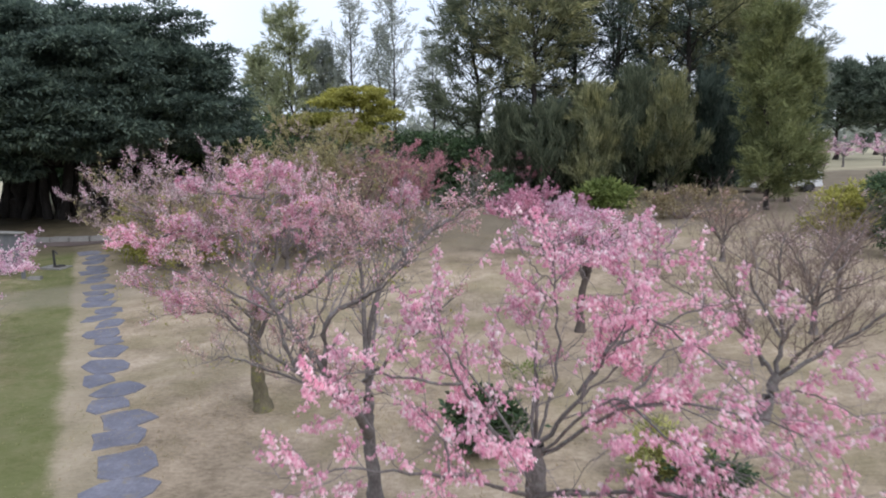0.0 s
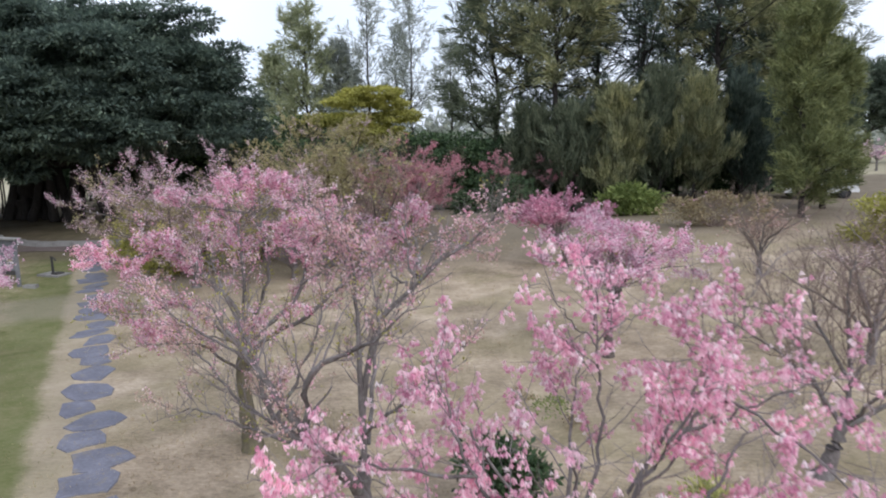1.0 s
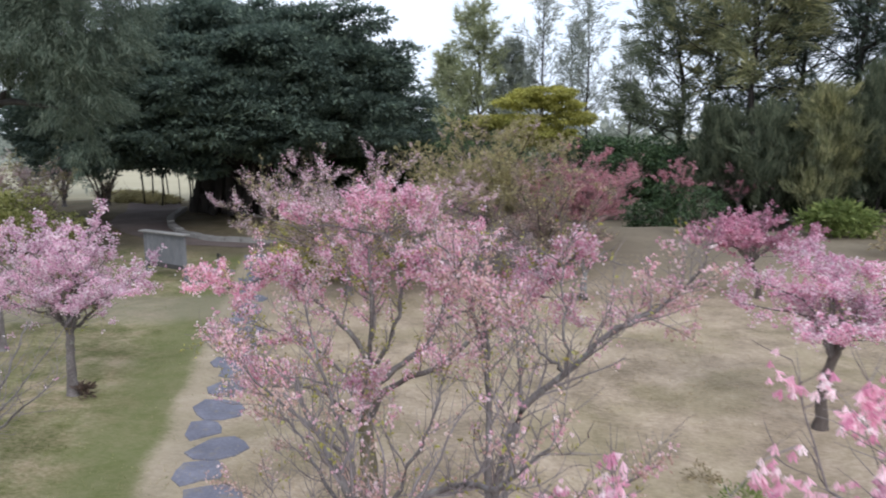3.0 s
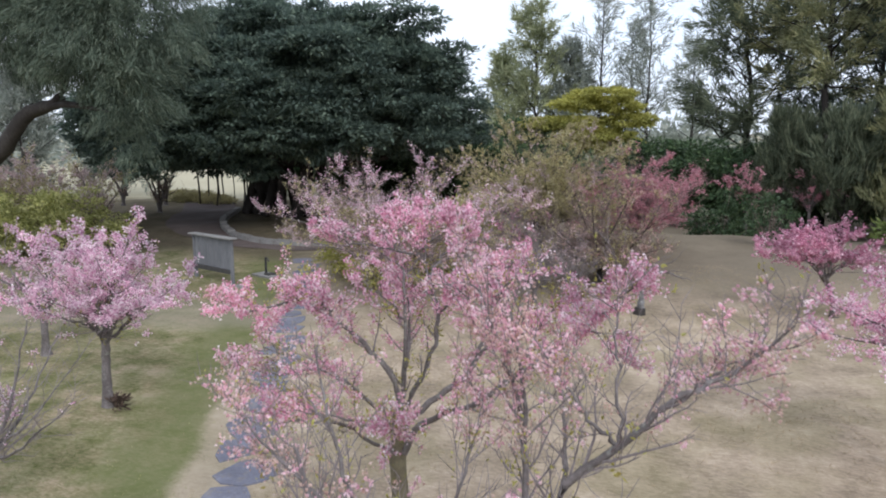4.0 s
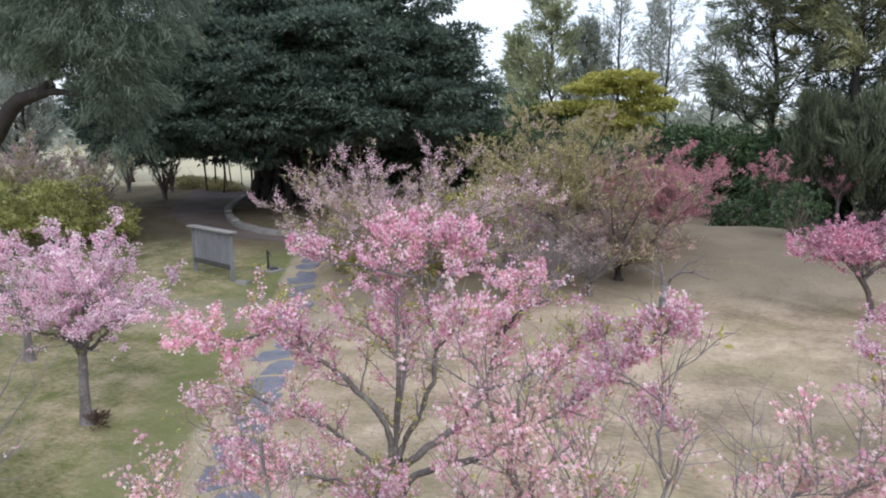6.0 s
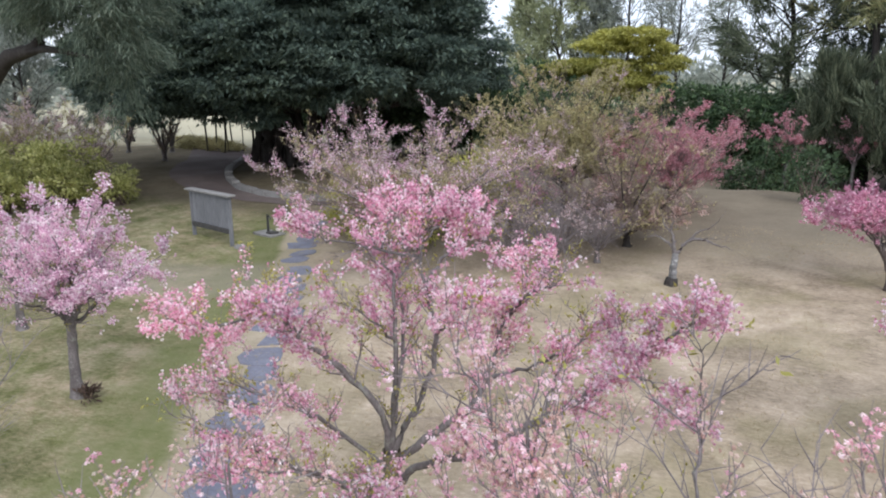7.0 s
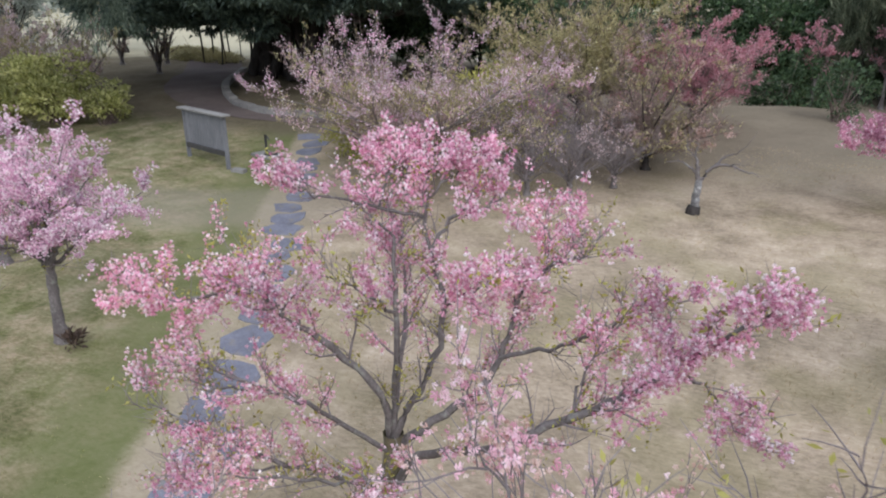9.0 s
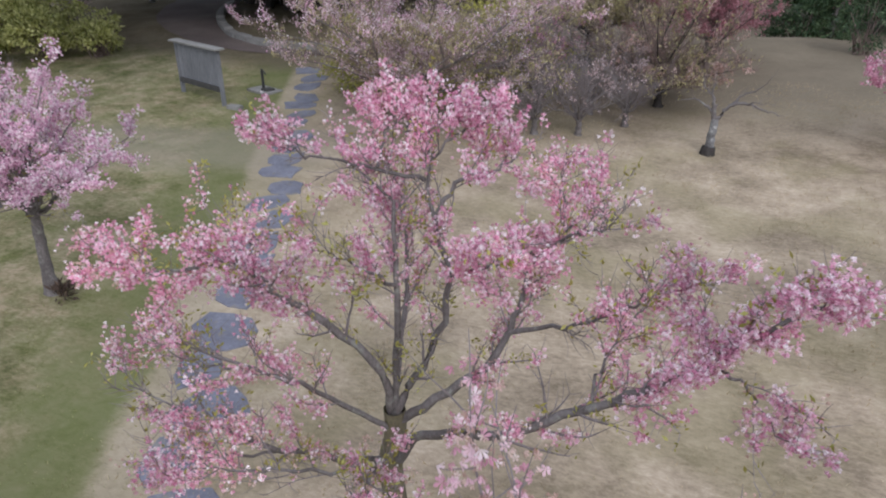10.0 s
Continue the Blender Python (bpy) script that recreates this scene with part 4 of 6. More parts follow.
# cherries on the dry meadow
C = (2.4, 17.65)
t_, l_ = umbrella(2.95, 1.65, 1.55, 13, 41, 0.05, (0.2, 0.0), (1.0, 1.0), 0.66, bow=(-0.05, 0.02))
cherry(C, t_, l_, "small umbrella-shaped cherry tree in dense pink bloom", 42, pink_clear, n_side=5.5, side_len=(0.35, 0.75), twigs=8, bloom=5, keep=0.52, size=0.019, gap=0.04, tight=0.032, lift=0.10, second=pink_pale, second_share=0.5, top_bias=0.9, hollow=1.0, leaves=young, leaf_share=0.02, trunk_mat=bark_brown)
D = (4.36, 12.55)
cherry(D, (rel(D, [(4.36, 12.55, 0), (4.5, 12.55, 0.45), (4.58, 12.55, 0.8)]), 0.10), [
    (rel(D, [(4.56, 12.55, 0.7), (4.66, 12.6, 1.45), (4.6, 12.7, 2.3), (4.7, 12.8, 2.9)]), 0.05),
    (rel(D, [(4.56, 12.55, 0.65), (5.1, 12.5, 1.05), (5.7, 12.45, 1.45), (6.3, 12.4, 1.95), (6.7, 12.4, 2.4)]), 0.05),
    (rel(D, [(4.56, 12.55, 0.75), (4.2, 12.6, 1.25), (3.7, 12.6, 1.75), (3.0, 12.6, 2.2)]), 0.042),
    (rel(D, [(4.64, 12.6, 1.2), (5.2, 12.9, 2.0), (5.7, 13.1, 2.7)]), 0.035),
    (rel(D, [(4.4, 12.6, 0.9), (4.2, 13.2, 1.7), (3.9, 13.8, 2.4)]), 0.04),
    (rel(D, [(4.6, 12.5, 0.8), (4.8, 11.9, 1.5), (5.1, 11.4, 2.1)]), 0.04),
    (rel(D, [(4.64, 12.6, 1.35), (4.3, 12.9, 2.1), (4.2, 13.0, 2.7)]), 0.035),
], "bare spreading cherry tree, fine grey twigs, almost without bloom", 51, dusty, n_side=10, side_len=(0.5, 1.1), twigs=14, twig_len=(0.25, 0.55), bloom=2, keep=0.03, size=0.014, lift=0.35, twig_mat=twig_brown)
L = (-10.4, 15.6)
t_, l_ = umbrella(3.35, 1.6, 1.4, 13, 61, 0.05, (0.05, 0.0), (1.0, 0.9), 0.5, bow=(-0.06, 0.03))
cherry(L, t_, l_, "young cherry tree in pale pink bloom on the lawn", 62, pink_pale, n_side=6, side_len=(0.35, 0.8), twigs=7, bloom=5, keep=0.44, size=0.019, gap=0.036, tight=0.030, lift=0.15, scale=4.6, top_bias=0.4, hollow=0.8, leaves=young, leaf_share=0.04)
Gt = (2.52, 26.8)
t_, l_ = umbrella(2.4, 1.6, 1.2, 13, 71, 0.045, (-0.4, 0.0), (1.1, 1.0), 0.62, bow=(0.06, 0.0))
cherry(Gt, t_, l_, "low cherry tree in deep pink bloom, leaning trunk", 72, pink_deep, n_side=5, side_len=(0.5, 1.0), twigs=8, bloom=4, keep=0.6, size=0.026, gap=0.045, tight=0.03, top_bias=0.8, hollow=0.8, second=pink_clear, second_share=0.25, trunk_mat=bark_brown)
F = (-2.23, 25.65)
bare_tree = cherry(F, ([(0, 0, 0), (0.03, 0, 0.4), (0.06, 0, 0.85)], 0.10), [
    ([(0.05, 0, 0.8), (-0.02, 0, 1.15), (-0.08, 0.02, 1.4), (-0.04, 0, 1.62)], 0.075),
    ([(0.06, 0, 0.82), (0.3, 0.02, 1.12), (0.62, 0, 1.22), (0.95, 0, 1.12), (1.25, 0, 1.05)], 0.066),
    ([(0.3, 0.02, 1.1), (0.5, 0.1, 1.36), (0.8, 0.1, 1.5), (1.0, 0.1, 1.75)], 0.036),
    ([(0.02, 0, 0.95), (-0.2, 0.05, 1.12), (-0.45, 0.1, 1.2), (-0.68, 0.1, 1.15)], 0.046),
    ([(-0.08, 0.02, 1.35), (-0.25, 0.05, 1.5), (-0.3, 0.1, 1.72)], 0.03),
    ([(0.62, 0, 1.2), (0.8, -0.2, 1.3), (1.1, -0.3, 1.32)], 0.022),
], "pruned bare little tree with pale lichened limbs", 81, dusty, n_side=2.6, side_len=(0.15, 0.4), twigs=2, twig_len=(0.1, 0.25), bloom=1, keep=0.02, size=0.014, thin=0.75, bark=bark_cherry, trunk_mat=bark_lichen)
q = Quads()
fx, fy, fz = on_ground(*F)
tube(q, [(fx, fy, fz - 0.03), (fx + 0.005, fy, fz + 0.08), (fx + 0.01, fy, fz + 0.17), (fx + 0.012, fy, fz + 0.19)], (0.185, 0.16, 0.142, 0.10), 10, np.random.default_rng(83), 0.06)
part("trunk_foot", q, bark_dark, bare_tree, "dark foot of the trunk", smooth=True)
H = (-9.0, 11.9)
t_, l_ = umbrella(2.9, 1.9, 0.5, 11, 91, 0.05, (0.1, 0.1), (1.0, 1.0), 0.5)
cherry(H, t_, l_, "bare grey cherry tree on the lawn with a few late blossoms", 92, pink_pale, n_side=6, twigs=6, bloom=3, keep=0.025, lift=0.3)
J = (-14.3, 17.6)
t_, l_ = umbrella(2.9, 1.9, 1.1, 9, 95, 0.05)
cherry(J, t_, l_, "thin cherry tree in sparse dusty pink bloom", 96, pink_pale, n_side=5, twigs=6, bloom=4, keep=0.34, size=0.02, second=dusty, second_share=0.4)

# the second row
M1 = (-8.95, 24.6)
t_, l_ = umbrella(4.15, 3.55, 1.2, 23, 101, 0.06, (0.1, 0), (1.08, 0.9), 0.5, 10)
cherry(M1, t_, l_, "tall twiggy cherry tree in thin dusty pink bloom", 102, pink_pale, n_side=6, side_len=(0.6, 1.3), twigs=9, twig_len=(0.2, 0.5), bloom=3, keep=0.27, size=0.019, gap=0.055, tight=0.035, second=dusty, second_share=0.72, leaves=olive, leaf_share=0.16, leaf=(0.06, 0.03), leaf_n=3, lift=0.3, twig_mat=twig_brown, top_bias=0.5)
N1 = (-6.5, 32.2)
t_, l_ = umbrella(4.9, 3.6, 1.3, 24, 111, 0.06, (0, 0), (1.0, 0.9), 0.5, 10)
cherry(N1, t_, l_, "cherry tree in olive new leaf behind the meadow", 112, dusty, n_side=6, side_len=(0.6, 1.3), twigs=9, twig_len=(0.25, 0.5), bloom=3, keep=0.06, size=0.026, gap=0.06, leaves=olive, leaf_share=0.36, leaf=(0.07, 0.036), leaf_n=4, lift=0.3, twig_mat=twig_brown, bark=bark_dark)
E1 = (-3.8, 28.9)
t_, l_ = umbrella(3.5, 2.35, 0.5, 12, 121, 0.06, (-0.05, 0), (1.0, 0.9), 0.40, 10)
cherry(E1, t_, l_, "brownish cherry tree past bloom with dense fine twigs", 122, faded, n_side=7, side_len=(0.5, 1.1), twigs=19, twig_len=(0.2, 0.5), bloom=3, keep=0.05, size=0.02, gap=0.06, twig_r=0.0055, leaves=olive, leaf_share=0.05, leaf=(0.07, 0.04), lift=0.2, bark=bark_dark, twig_mat=twig_brown)
O1 = (-3.0, 32.8)
t_, l_ = umbrella(3.85, 2.25, 1.0, 14, 131, 0.05, (-0.1, 0), skirt=9)
cherry(O1, t_, l_, "cherry tree in red-pink bloom behind a brown one", 132, red_pink, n_side=5, side_len=(0.6, 1.3), twigs=8, twig_len=(0.25, 0.5), bloom=4, keep=0.42, size=0.024, gap=0.055, tight=0.04, twig_mat=twig_brown, lift=0.2)
Q1 = (0.6, 39.6)
t_, l_ = umbrella(3.5, 0.95, 1.4, 8, 141, 0.045)
cherry(Q1, t_, l_, "slim cherry tree in red-pink bloom under casuarinas", 142, red_pink, n_side=4, twigs=6, bloom=4, keep=0.3, size=0.035, gap=0.06, tight=0.04, twig_mat=twig_brown)
Q2 = (3.3, 42.4)
t_, l_ = umbrella(3.3, 1.4, 1.4, 8, 145, 0.045)
cherry(Q2, t_, l_, "slim cherry tree in thin red bloom under casuarinas", 146, red_pink, n_side=4, twigs=6, bloom=3, keep=0.15, size=0.035, gap=0.06, tight=0.04, twig_mat=twig_brown)
for i, (x, y, h, r, mat_, k, lab) in enumerate([
        (7.3, 17.2, 2.9, 2.1, dusty, 0.10, "bare cherry tree with a haze of fine brown twigs"),
        (9.2, 20.0, 2.9, 2.3, dusty, 0.12, "bare cherry tree with a haze of fine brown twigs"),
        (8.2, 25.5, 2.7, 1.9, faded, 0.18, "brownish cherry tree past bloom beside a green shrub"),
        (11.0, 15.6, 3.0, 2.2, dusty, 0.10, "bare cherry tree with a haze of fine brown twigs"),
        (-6.6, 27.4, 2.5, 1.7, dusty, 0.12, "low bare grey cherry bush among taller trees"),
        (-7.9, 28.2, 2.8, 1.8, dusty, 0.14, "low bare grey cherry bush among taller trees"),
        (-5.3, 27.6, 1.9, 1.5, dusty, 0.12, "low bare grey cherry bush among taller trees"),
        (-6.9, 28.9, 2.7, 1.3, pink_deep, 0.42, "low bare cherry bush with a few deep pink buds"),
        (-5.2, 26.0, 1.75, 1.3, dusty, 0.08, "low bare grey cherry bush with fine upright twigs"),
        (-6.2, 25.7, 1.55, 1.2, dusty, 0.08, "low bare grey cherry bush with fine upright twigs"),
        (-4.3, 27.0, 1.6, 1.1, dusty, 0.06, "low bare grey cherry bush with fine upright twigs")]):
    t_, l_ = umbrella(h, r, 0.7 if i < 4 else 0.4, 9, 150 + i, 0.045)
    cherry((x, y), t_, l_, lab, 160 + i, mat_, n_side=5.5, side_len=(0.5, 1.0), twigs=9, twig_len=(0.25, 0.5), bloom=2, keep=k * 0.6, size=0.02, gap=0.06, lift=0.3, twig_mat=twig_brown if i < 4 else twig_grey)
for i, (x, y, h, r) in enumerate([(20.4, 47.5, 1.9, 1.3), (27.0, 60.0, 2.5, 1.9), (30.0, 61.5, 2.5, 1.9), (33.5, 62.0, 2.5, 1.9)]):
    t_, l_ = umbrella(h, r, 0.36 * h, 9, 170 + i, 0.05)
    cherry((x, y), t_, l_, "distant cherry tree in pink bloom on grass", 180 + i, pink_pale, n_side=3.5, twigs=5, bloom=4, keep=0.3, size=0.04, gap=0.07, tight=0.05)


# ---- big evergreens ----
def casuarina(place, height, radius, low, label, seed, needles, n_branch=46, plumes=9, per=46, length=0.36, width=0.035, droop=0.25, rise=0.5, trunk_r=0.16, shape=1.0, plume=1.0, spread=0.42):
    """A feathery tree: whorls of limbs with long soft plumes of needles."""
    if place[1] > 35:
        per, width = int(per * 0.75), width * 1.28
    rng = np.random.default_rng(seed)
    base = np.array(on_ground(*place, 0.05))
    tree = thing("casuarina_tree", base, label, "tree", "casuarinas")
    n = 12
    u = np.linspace(0, 1, n)
    pts = base + np.c_[0 * u, 0 * u, height * u]
    pts[1:, :2] += rng.normal(size=(n - 1, 2)) * 0.08
    q = Quads()
    tube(q, pts, trunk_r * (1.0 - 0.9 * u + 0.5 * np.exp(-u * 25)), 9, rng, 0.06)
    part("trunk", q, bark_dark, tree, smooth=True)
    starts, dirs, lens, rads = [], [], [], []
    for k in range(n_branch):
        w = low / height + (1 - low / height) * (k + rng.uniform()) / n_branch
        i = min(int(w * (n - 1)), n - 2)
        p = pts[i] + (pts[i + 1] - pts[i]) * (w * (n - 1) - i)
        v = (w - low / height) / (1 - low / height)
        prof = (1 - v) ** (0.6 * shape) * (0.6 + 0.4 * min(1, v * 6)) + 0.12
        a = rng.uniform(0, 2 * np.pi)
        starts.append(p)
        dirs.append((math.cos(a), math.sin(a), rise + 0.5 * v + rng.normal() * 0.15))
        lens.append(radius * prof * rng.uniform(0.7, 1.15))
        rads.append(max(0.015, trunk_r * 0.34 * (1 - 0.7 * w)))
    q = Quads()
    line, d = tubes(q, starts, dirs, np.array(lens), np.array(rads), rng, 0.12, 0.04 - droop * 0.2, 5, 6)
    part("branching", q, bark_dark, tree, kind="stuff", smooth=True)
    m = n_branch * plumes
    pick = np.repeat(np.arange(n_branch), plumes)
    w = np.clip(rng.beta(2.2, 1.2, m), 0.12, 1.0) * 6
    i = np.minimum(w.astype(int), 5)
    root = line[pick, i] + (line[pick, i + 1] - line[pick, i]) * (w - i)[:, None] + rng.normal(size=(m, 3)) * 0.12
    axis_ = unit(0.7 * d[pick] + rng.normal(size=(m, 3)) * 0.45 + np.array([0, 0, 0.15 - droop]))
    pl = rng.uniform(0.5, 1.15, m) * (0.55 + radius * 0.16) * plume
    kk = np.repeat(np.arange(m), per)
    along = rng.uniform(0, 1, len(kk)) ** 0.8
    p = root[kk] + axis_[kk] * (pl[kk] * along)[:, None] + rng.normal(size=(len(kk), 3)) * (0.07 + 0.09 * (1 - along))[:, None]
    nd = axis_[kk] + np.array([0, 0, -droop])
    q = Quads()
    blades(q, p, nd, np.full(len(p), length), np.full(len(p), width), rng, spread=spread, coarse=True)
    part("crown", q, needles, tree, kind="stuff")
    return tree


def plume_cloud(tree, lobes, count, per, needles, seed, length, width, droop):
    """Hanging masses of needles round the outer limbs of a casuarina."""
    rng = np.random.default_rng(seed)
    vol = np.array([a * b * c for _, _, _, a, b, c in lobes])
    pick = rng.choice(len(lobes), count, p=vol / vol.sum())
    L = np.array(lobes)[pick]
    out = unit(rng.normal(size=(count, 3)))
    root = L[:, :3] + out * L[:, 3:] * rng.uniform(0.25, 1.0, (count, 1)) ** 0.6
    axis_ = unit(out * 0.6 + rng.normal(size=(count, 3)) * 0.35 + np.array([0, 0, -droop]))
    kk = np.repeat(np.arange(count), per)
    along = rng.uniform(0, 1, len(kk))
    p = root[kk] + axis_[kk] * (0.9 * along)[:, None] + rng.normal(size=(len(kk), 3)) * (0.09 + 0.08 * (1 - along))[:, None]
    q = Quads()
    blades(q, p, axis_[kk] + np.array([0, 0, -droop]), np.full(len(p), length), np.full(len(p), width), rng, spread=0.45, coarse=True)
    part("plume_mass", q, needles, tree, kind="stuff")


def leafy(place, lobes, label, seed, leaf_mat, clump=0.8, per=130, leaf=0.2, wide=0.09, density=3.2, trunk=None, stems=0, name="shrub", category="shrub", group="shrubs", flat=0.45, fill=0.35, spots=None, level=0.0):
    """Broad-leaved crowns: lobes are (x, y, z, rx, ry, rz) from the base; leaves sit in flattened clumps over them."""
    rng = np.random.default_rng(seed)
    base = np.array(on_ground(*place, 0.04))
    tree = thing(name, base, label, category, group)
    centres, normals = [], []
    for x, y, z, rx, ry, rz in lobes:
        area = 4 * np.pi * ((rx * ry) ** 1.6 / 3 + (rx * rz) ** 1.6 / 3 + (ry * rz) ** 1.6 / 3) ** (1 / 1.6)
        k = max(6, int(area * density / (clump * clump * 3)))
        nrm = unit(rng.normal(size=(k, 3)))
        rad = np.where(rng.uniform(size=(k, 1)) < fill, rng.uniform(0.45, 0.9, (k, 1)), rng.uniform(0.88, 1.06, (k, 1)))
        c = base + np.array([x, y, z]) + nrm * np.array([rx, ry, rz]) * rad
        ok = c[:, 2] > base[2] + 0.1
        centres.append(c[ok])
        normals.append(nrm[ok])
    c, nrm = np.concatenate(centres), np.concatenate(normals)
    if trunk:
        tp, tr = trunk
        pts = smooth_line(np.array(tp), 10) + base
        u = np.linspace(0, 1, 10)
        q = Quads()
        tube(q, pts, tr * (1 - 0.4 * u + 0.7 * np.exp(-u * 7)), 12, rng, 0.10)
        part("trunk", q, bark_dark, tree, smooth=True)
        for x, y, z, rx, ry, rz in lobes[:40]:
            end = base + np.array([x, y, z])
            mid = pts[-1] * 0.5 + end * 0.5 + np.array([0, 0, -0.08 * np.linalg.norm(end - pts[-1])])
            ln = smooth_line([pts[-2], mid, end], 9)
            ln[1:-1] += rng.normal(size=(7, 3)) * 0.08
            q = Quads()
            tube(q, ln, tr * 0.45 * (1 - 0.8 * np.linspace(0, 1, 9)), 7, rng, 0.06)
            part("limb", q, bark_dark, tree, smooth=True)
    if stems:
        q = Quads()
        pick = rng.integers(0, len(c), stems)
        s = base + np.c_[rng.normal(size=(stems, 2)) * 0.12, np.zeros(stems)]
        v = c[pick] - s
        tubes(q, s, v, np.linalg.norm(v, axis=1), np.full(stems, 0.022), rng, 0.10, 0.06, 5, 6)
        part("stem_clump", q, twig_brown, tree, kind="stuff", smooth=True)
    kk = np.repeat(np.arange(len(c)), per)
    off = rng.normal(size=(len(kk), 3)) * clump * 0.42 * np.array([1, 1, flat])
    p = c[kk] + off
    d = unit(off * np.array([1, 1, 0.6]) + 0.5 * nrm[kk] + np.array([0, 0, -0.05]))
    q = Quads()
    blades(q, p, d, np.full(len(p), leaf), np.full(len(p), wide), rng, fold=0.15, spread=0.5, coarse=place[1] > 28, level=level)
    part("crown" if trunk else "foliage", q, leaf_mat, tree, kind="stuff")
    if spots:
        mat_, count, size = spots
        pk = rng.integers(0, len(c), count)
        q = Quads()
        flowers(q, c[pk] + nrm[pk] * clump * 0.35, size, rng, 0.4, -0.8)
        part("blossom", q, mat_, tree, "orange-red open blossoms" if mat_ is orange_petal else "pale open blossoms", kind="stuff")
    return tree


# the banyan beyond the notice board
rngb = np.random.default_rng(7)
lobes = [(0, 0.5, 6.6, 5.5, 2.6, 2.6), (-5, 0.5, 6.0, 4.0, 2.4, 2.2), (6, 0.5, 6.0, 4.6, 2.4, 2.2)]
for k in range(190):
    a, e = rngb.uniform(0, 2 * np.pi), rngb.uniform(-0.22, 1.0)
    if k % 2:
        a = -np.pi * rngb.uniform(0.0, 1.0)
    ce = math.sqrt(max(0, 1 - e * e))
    f = rngb.uniform(0.88, 1.06) if k % 3 else 0.8
    x, y = -0.3 + 10.2 * f * ce * math.cos(a), 6.4 * f * ce * math.sin(a)
    z = 4.5 + 5.45 * f * e * (1 - 0.10 * (x / 10.6) ** 2) + rngb.normal() * 0.35
    s = rngb.uniform(0.7, 1.75)
    lobes.append((x, y, z, s * rngb.uniform(0.9, 1.3), s, s * rngb.uniform(0.38, 0.8)))
lobes += [(-6.2 + 1.3 * k, -4.6 + 0.5 * (k % 3), 3.5 - 0.1 * k + 0.25 * (k % 2), 1.3, 1.0, 0.55) for k in range(7)]
lobes += [(-8.2 + 1.1 * k, -2.6 + 0.9 * (k % 2), 3.2 + 0.2 * (k % 3), 1.0, 0.9, 0.6) for k in range(5)]
lobes += [(1.6 + 1.4 * k, -1.0 - 0.5 * (k % 2), 9.2 - 0.1 * k + 0.15 * (k % 3), 1.2, 1.1, 0.5) for k in range(4)]
lobes += [(-0.6 + 1.25 * k, -0.4 - 0.4 * (k % 2), 10.0 + 0.15 * (k % 3), 1.0, 0.9, 0.38) for k in range(4)]
lobes += [(8.6, -1.5, 9.2, 0.9, 0.8, 0.5), (9.4, -1.0, 7.6, 1.2, 1.0, 0.6), (7.6, -1.8, 9.9, 0.7, 0.7, 0.4)]
banyan = leafy((-21.6, 38.3), lobes, "huge dark evergreen banyan with dense layered crown", 201, banyan_leaf, clump=0.62, per=84, leaf=0.21, wide=0.11, density=2.2, level=2.2,
               trunk=([(-2.6, 1.9, 0), (-2.2, 1.4, 1.6), (-0.8, 0.4, 3.2)], 0.62), name="banyan_tree", category="tree", group="", flat=0.30, fill=0.25)
for k in range(13):
    x = -9.2 + 0.42 * k + rngb.normal() * 0.18
    y = rngb.uniform(4.0, 6.2)
    q = Quads()
    b = banyan.location
    g = float(ground_height(b.x + x, b.y + y))
    tube(q, smooth_line([(b.x + x, b.y + y, g - 0.05), (b.x + x + rngb.normal() * 0.08, b.y + y, 1.8), (b.x + x + rngb.normal() * 0.2, b.y + y, 4.2)], 7), np.full(7, rngb.uniform(0.025, 0.055)), 5)
    part("aerial_root", q, bark_dark, banyan, smooth=True)
for k in range(16):
    a = 2.4 + k * 0.9
    q = Quads()
    cx, cy = ((-2.6, 1.9), (-0.4, 0.6), (1.6, 0.2))[k % 3]
    x, y, z = banyan.location.x + cx, banyan.location.y + cy, banyan.location.z
    tube(q, smooth_line([(x + math.cos(a) * 1.2, y + math.sin(a) * 1.0, z), (x + math.cos(a) * 0.75, y + math.sin(a) * 0.7, z + 1.2), (x + math.cos(a) * 0.3, y + math.sin(a) * 0.3, z + 3.4)], 8), np.linspace(0.24, 0.2, 8), 7, rngb, 0.08)
    part("root_stem", q, bark_dark, banyan, smooth=True)

# casuarina with the crooked limb beside the lawn
K = (-24.2, 22.0)
kt = casuarina(K, 13.5, 9.5, 8.2, "large casuarina with a crooked limb and hanging plumes", 211, needle_haze, n_branch=70, plumes=10, per=80, length=0.21, width=0.024, droop=0.3, rise=0.22, trunk_r=0.34, spread=0.36)
plume_cloud(kt, [(-17.2, 22.9, 7.9, 2.6, 2.0, 1.6), (-20.2, 22.9, 8.6, 2.6, 2.0, 1.7), (-16.6, 23.2, 8.6, 2.0, 1.8, 1.4), (-22.6, 23.2, 9.4, 2.2, 2.0, 1.4), (-16.6, 22.8, 6.3, 1.1, 1.1, 1.2), (-19.4, 23.2, 10.2, 3.2, 2.2, 1.6), (-17.3, 23.6, 5.3, 0.7, 0.7, 1.5)], 1150, 120, needle_haze, 213, 0.20, 0.024, 0.35)
q = Quads()
tube(q, smooth_line([(-24.2, 22.0, 2.4), (-22.7, 22.6, 3.8), (-21.8, 22.7, 4.3), (-20.55, 22.7, 5.42), (-19.8, 22.7, 5.66), (-19.2, 22.7, 5.8), (-18.8, 22.7, 6.25), (-18.6, 22.7, 7.2)], 20), np.linspace(0.32, 0.10, 20), 9, rngb, 0.07)
part("limb", q, bark_dark, kt, smooth=True)
q = Quads()
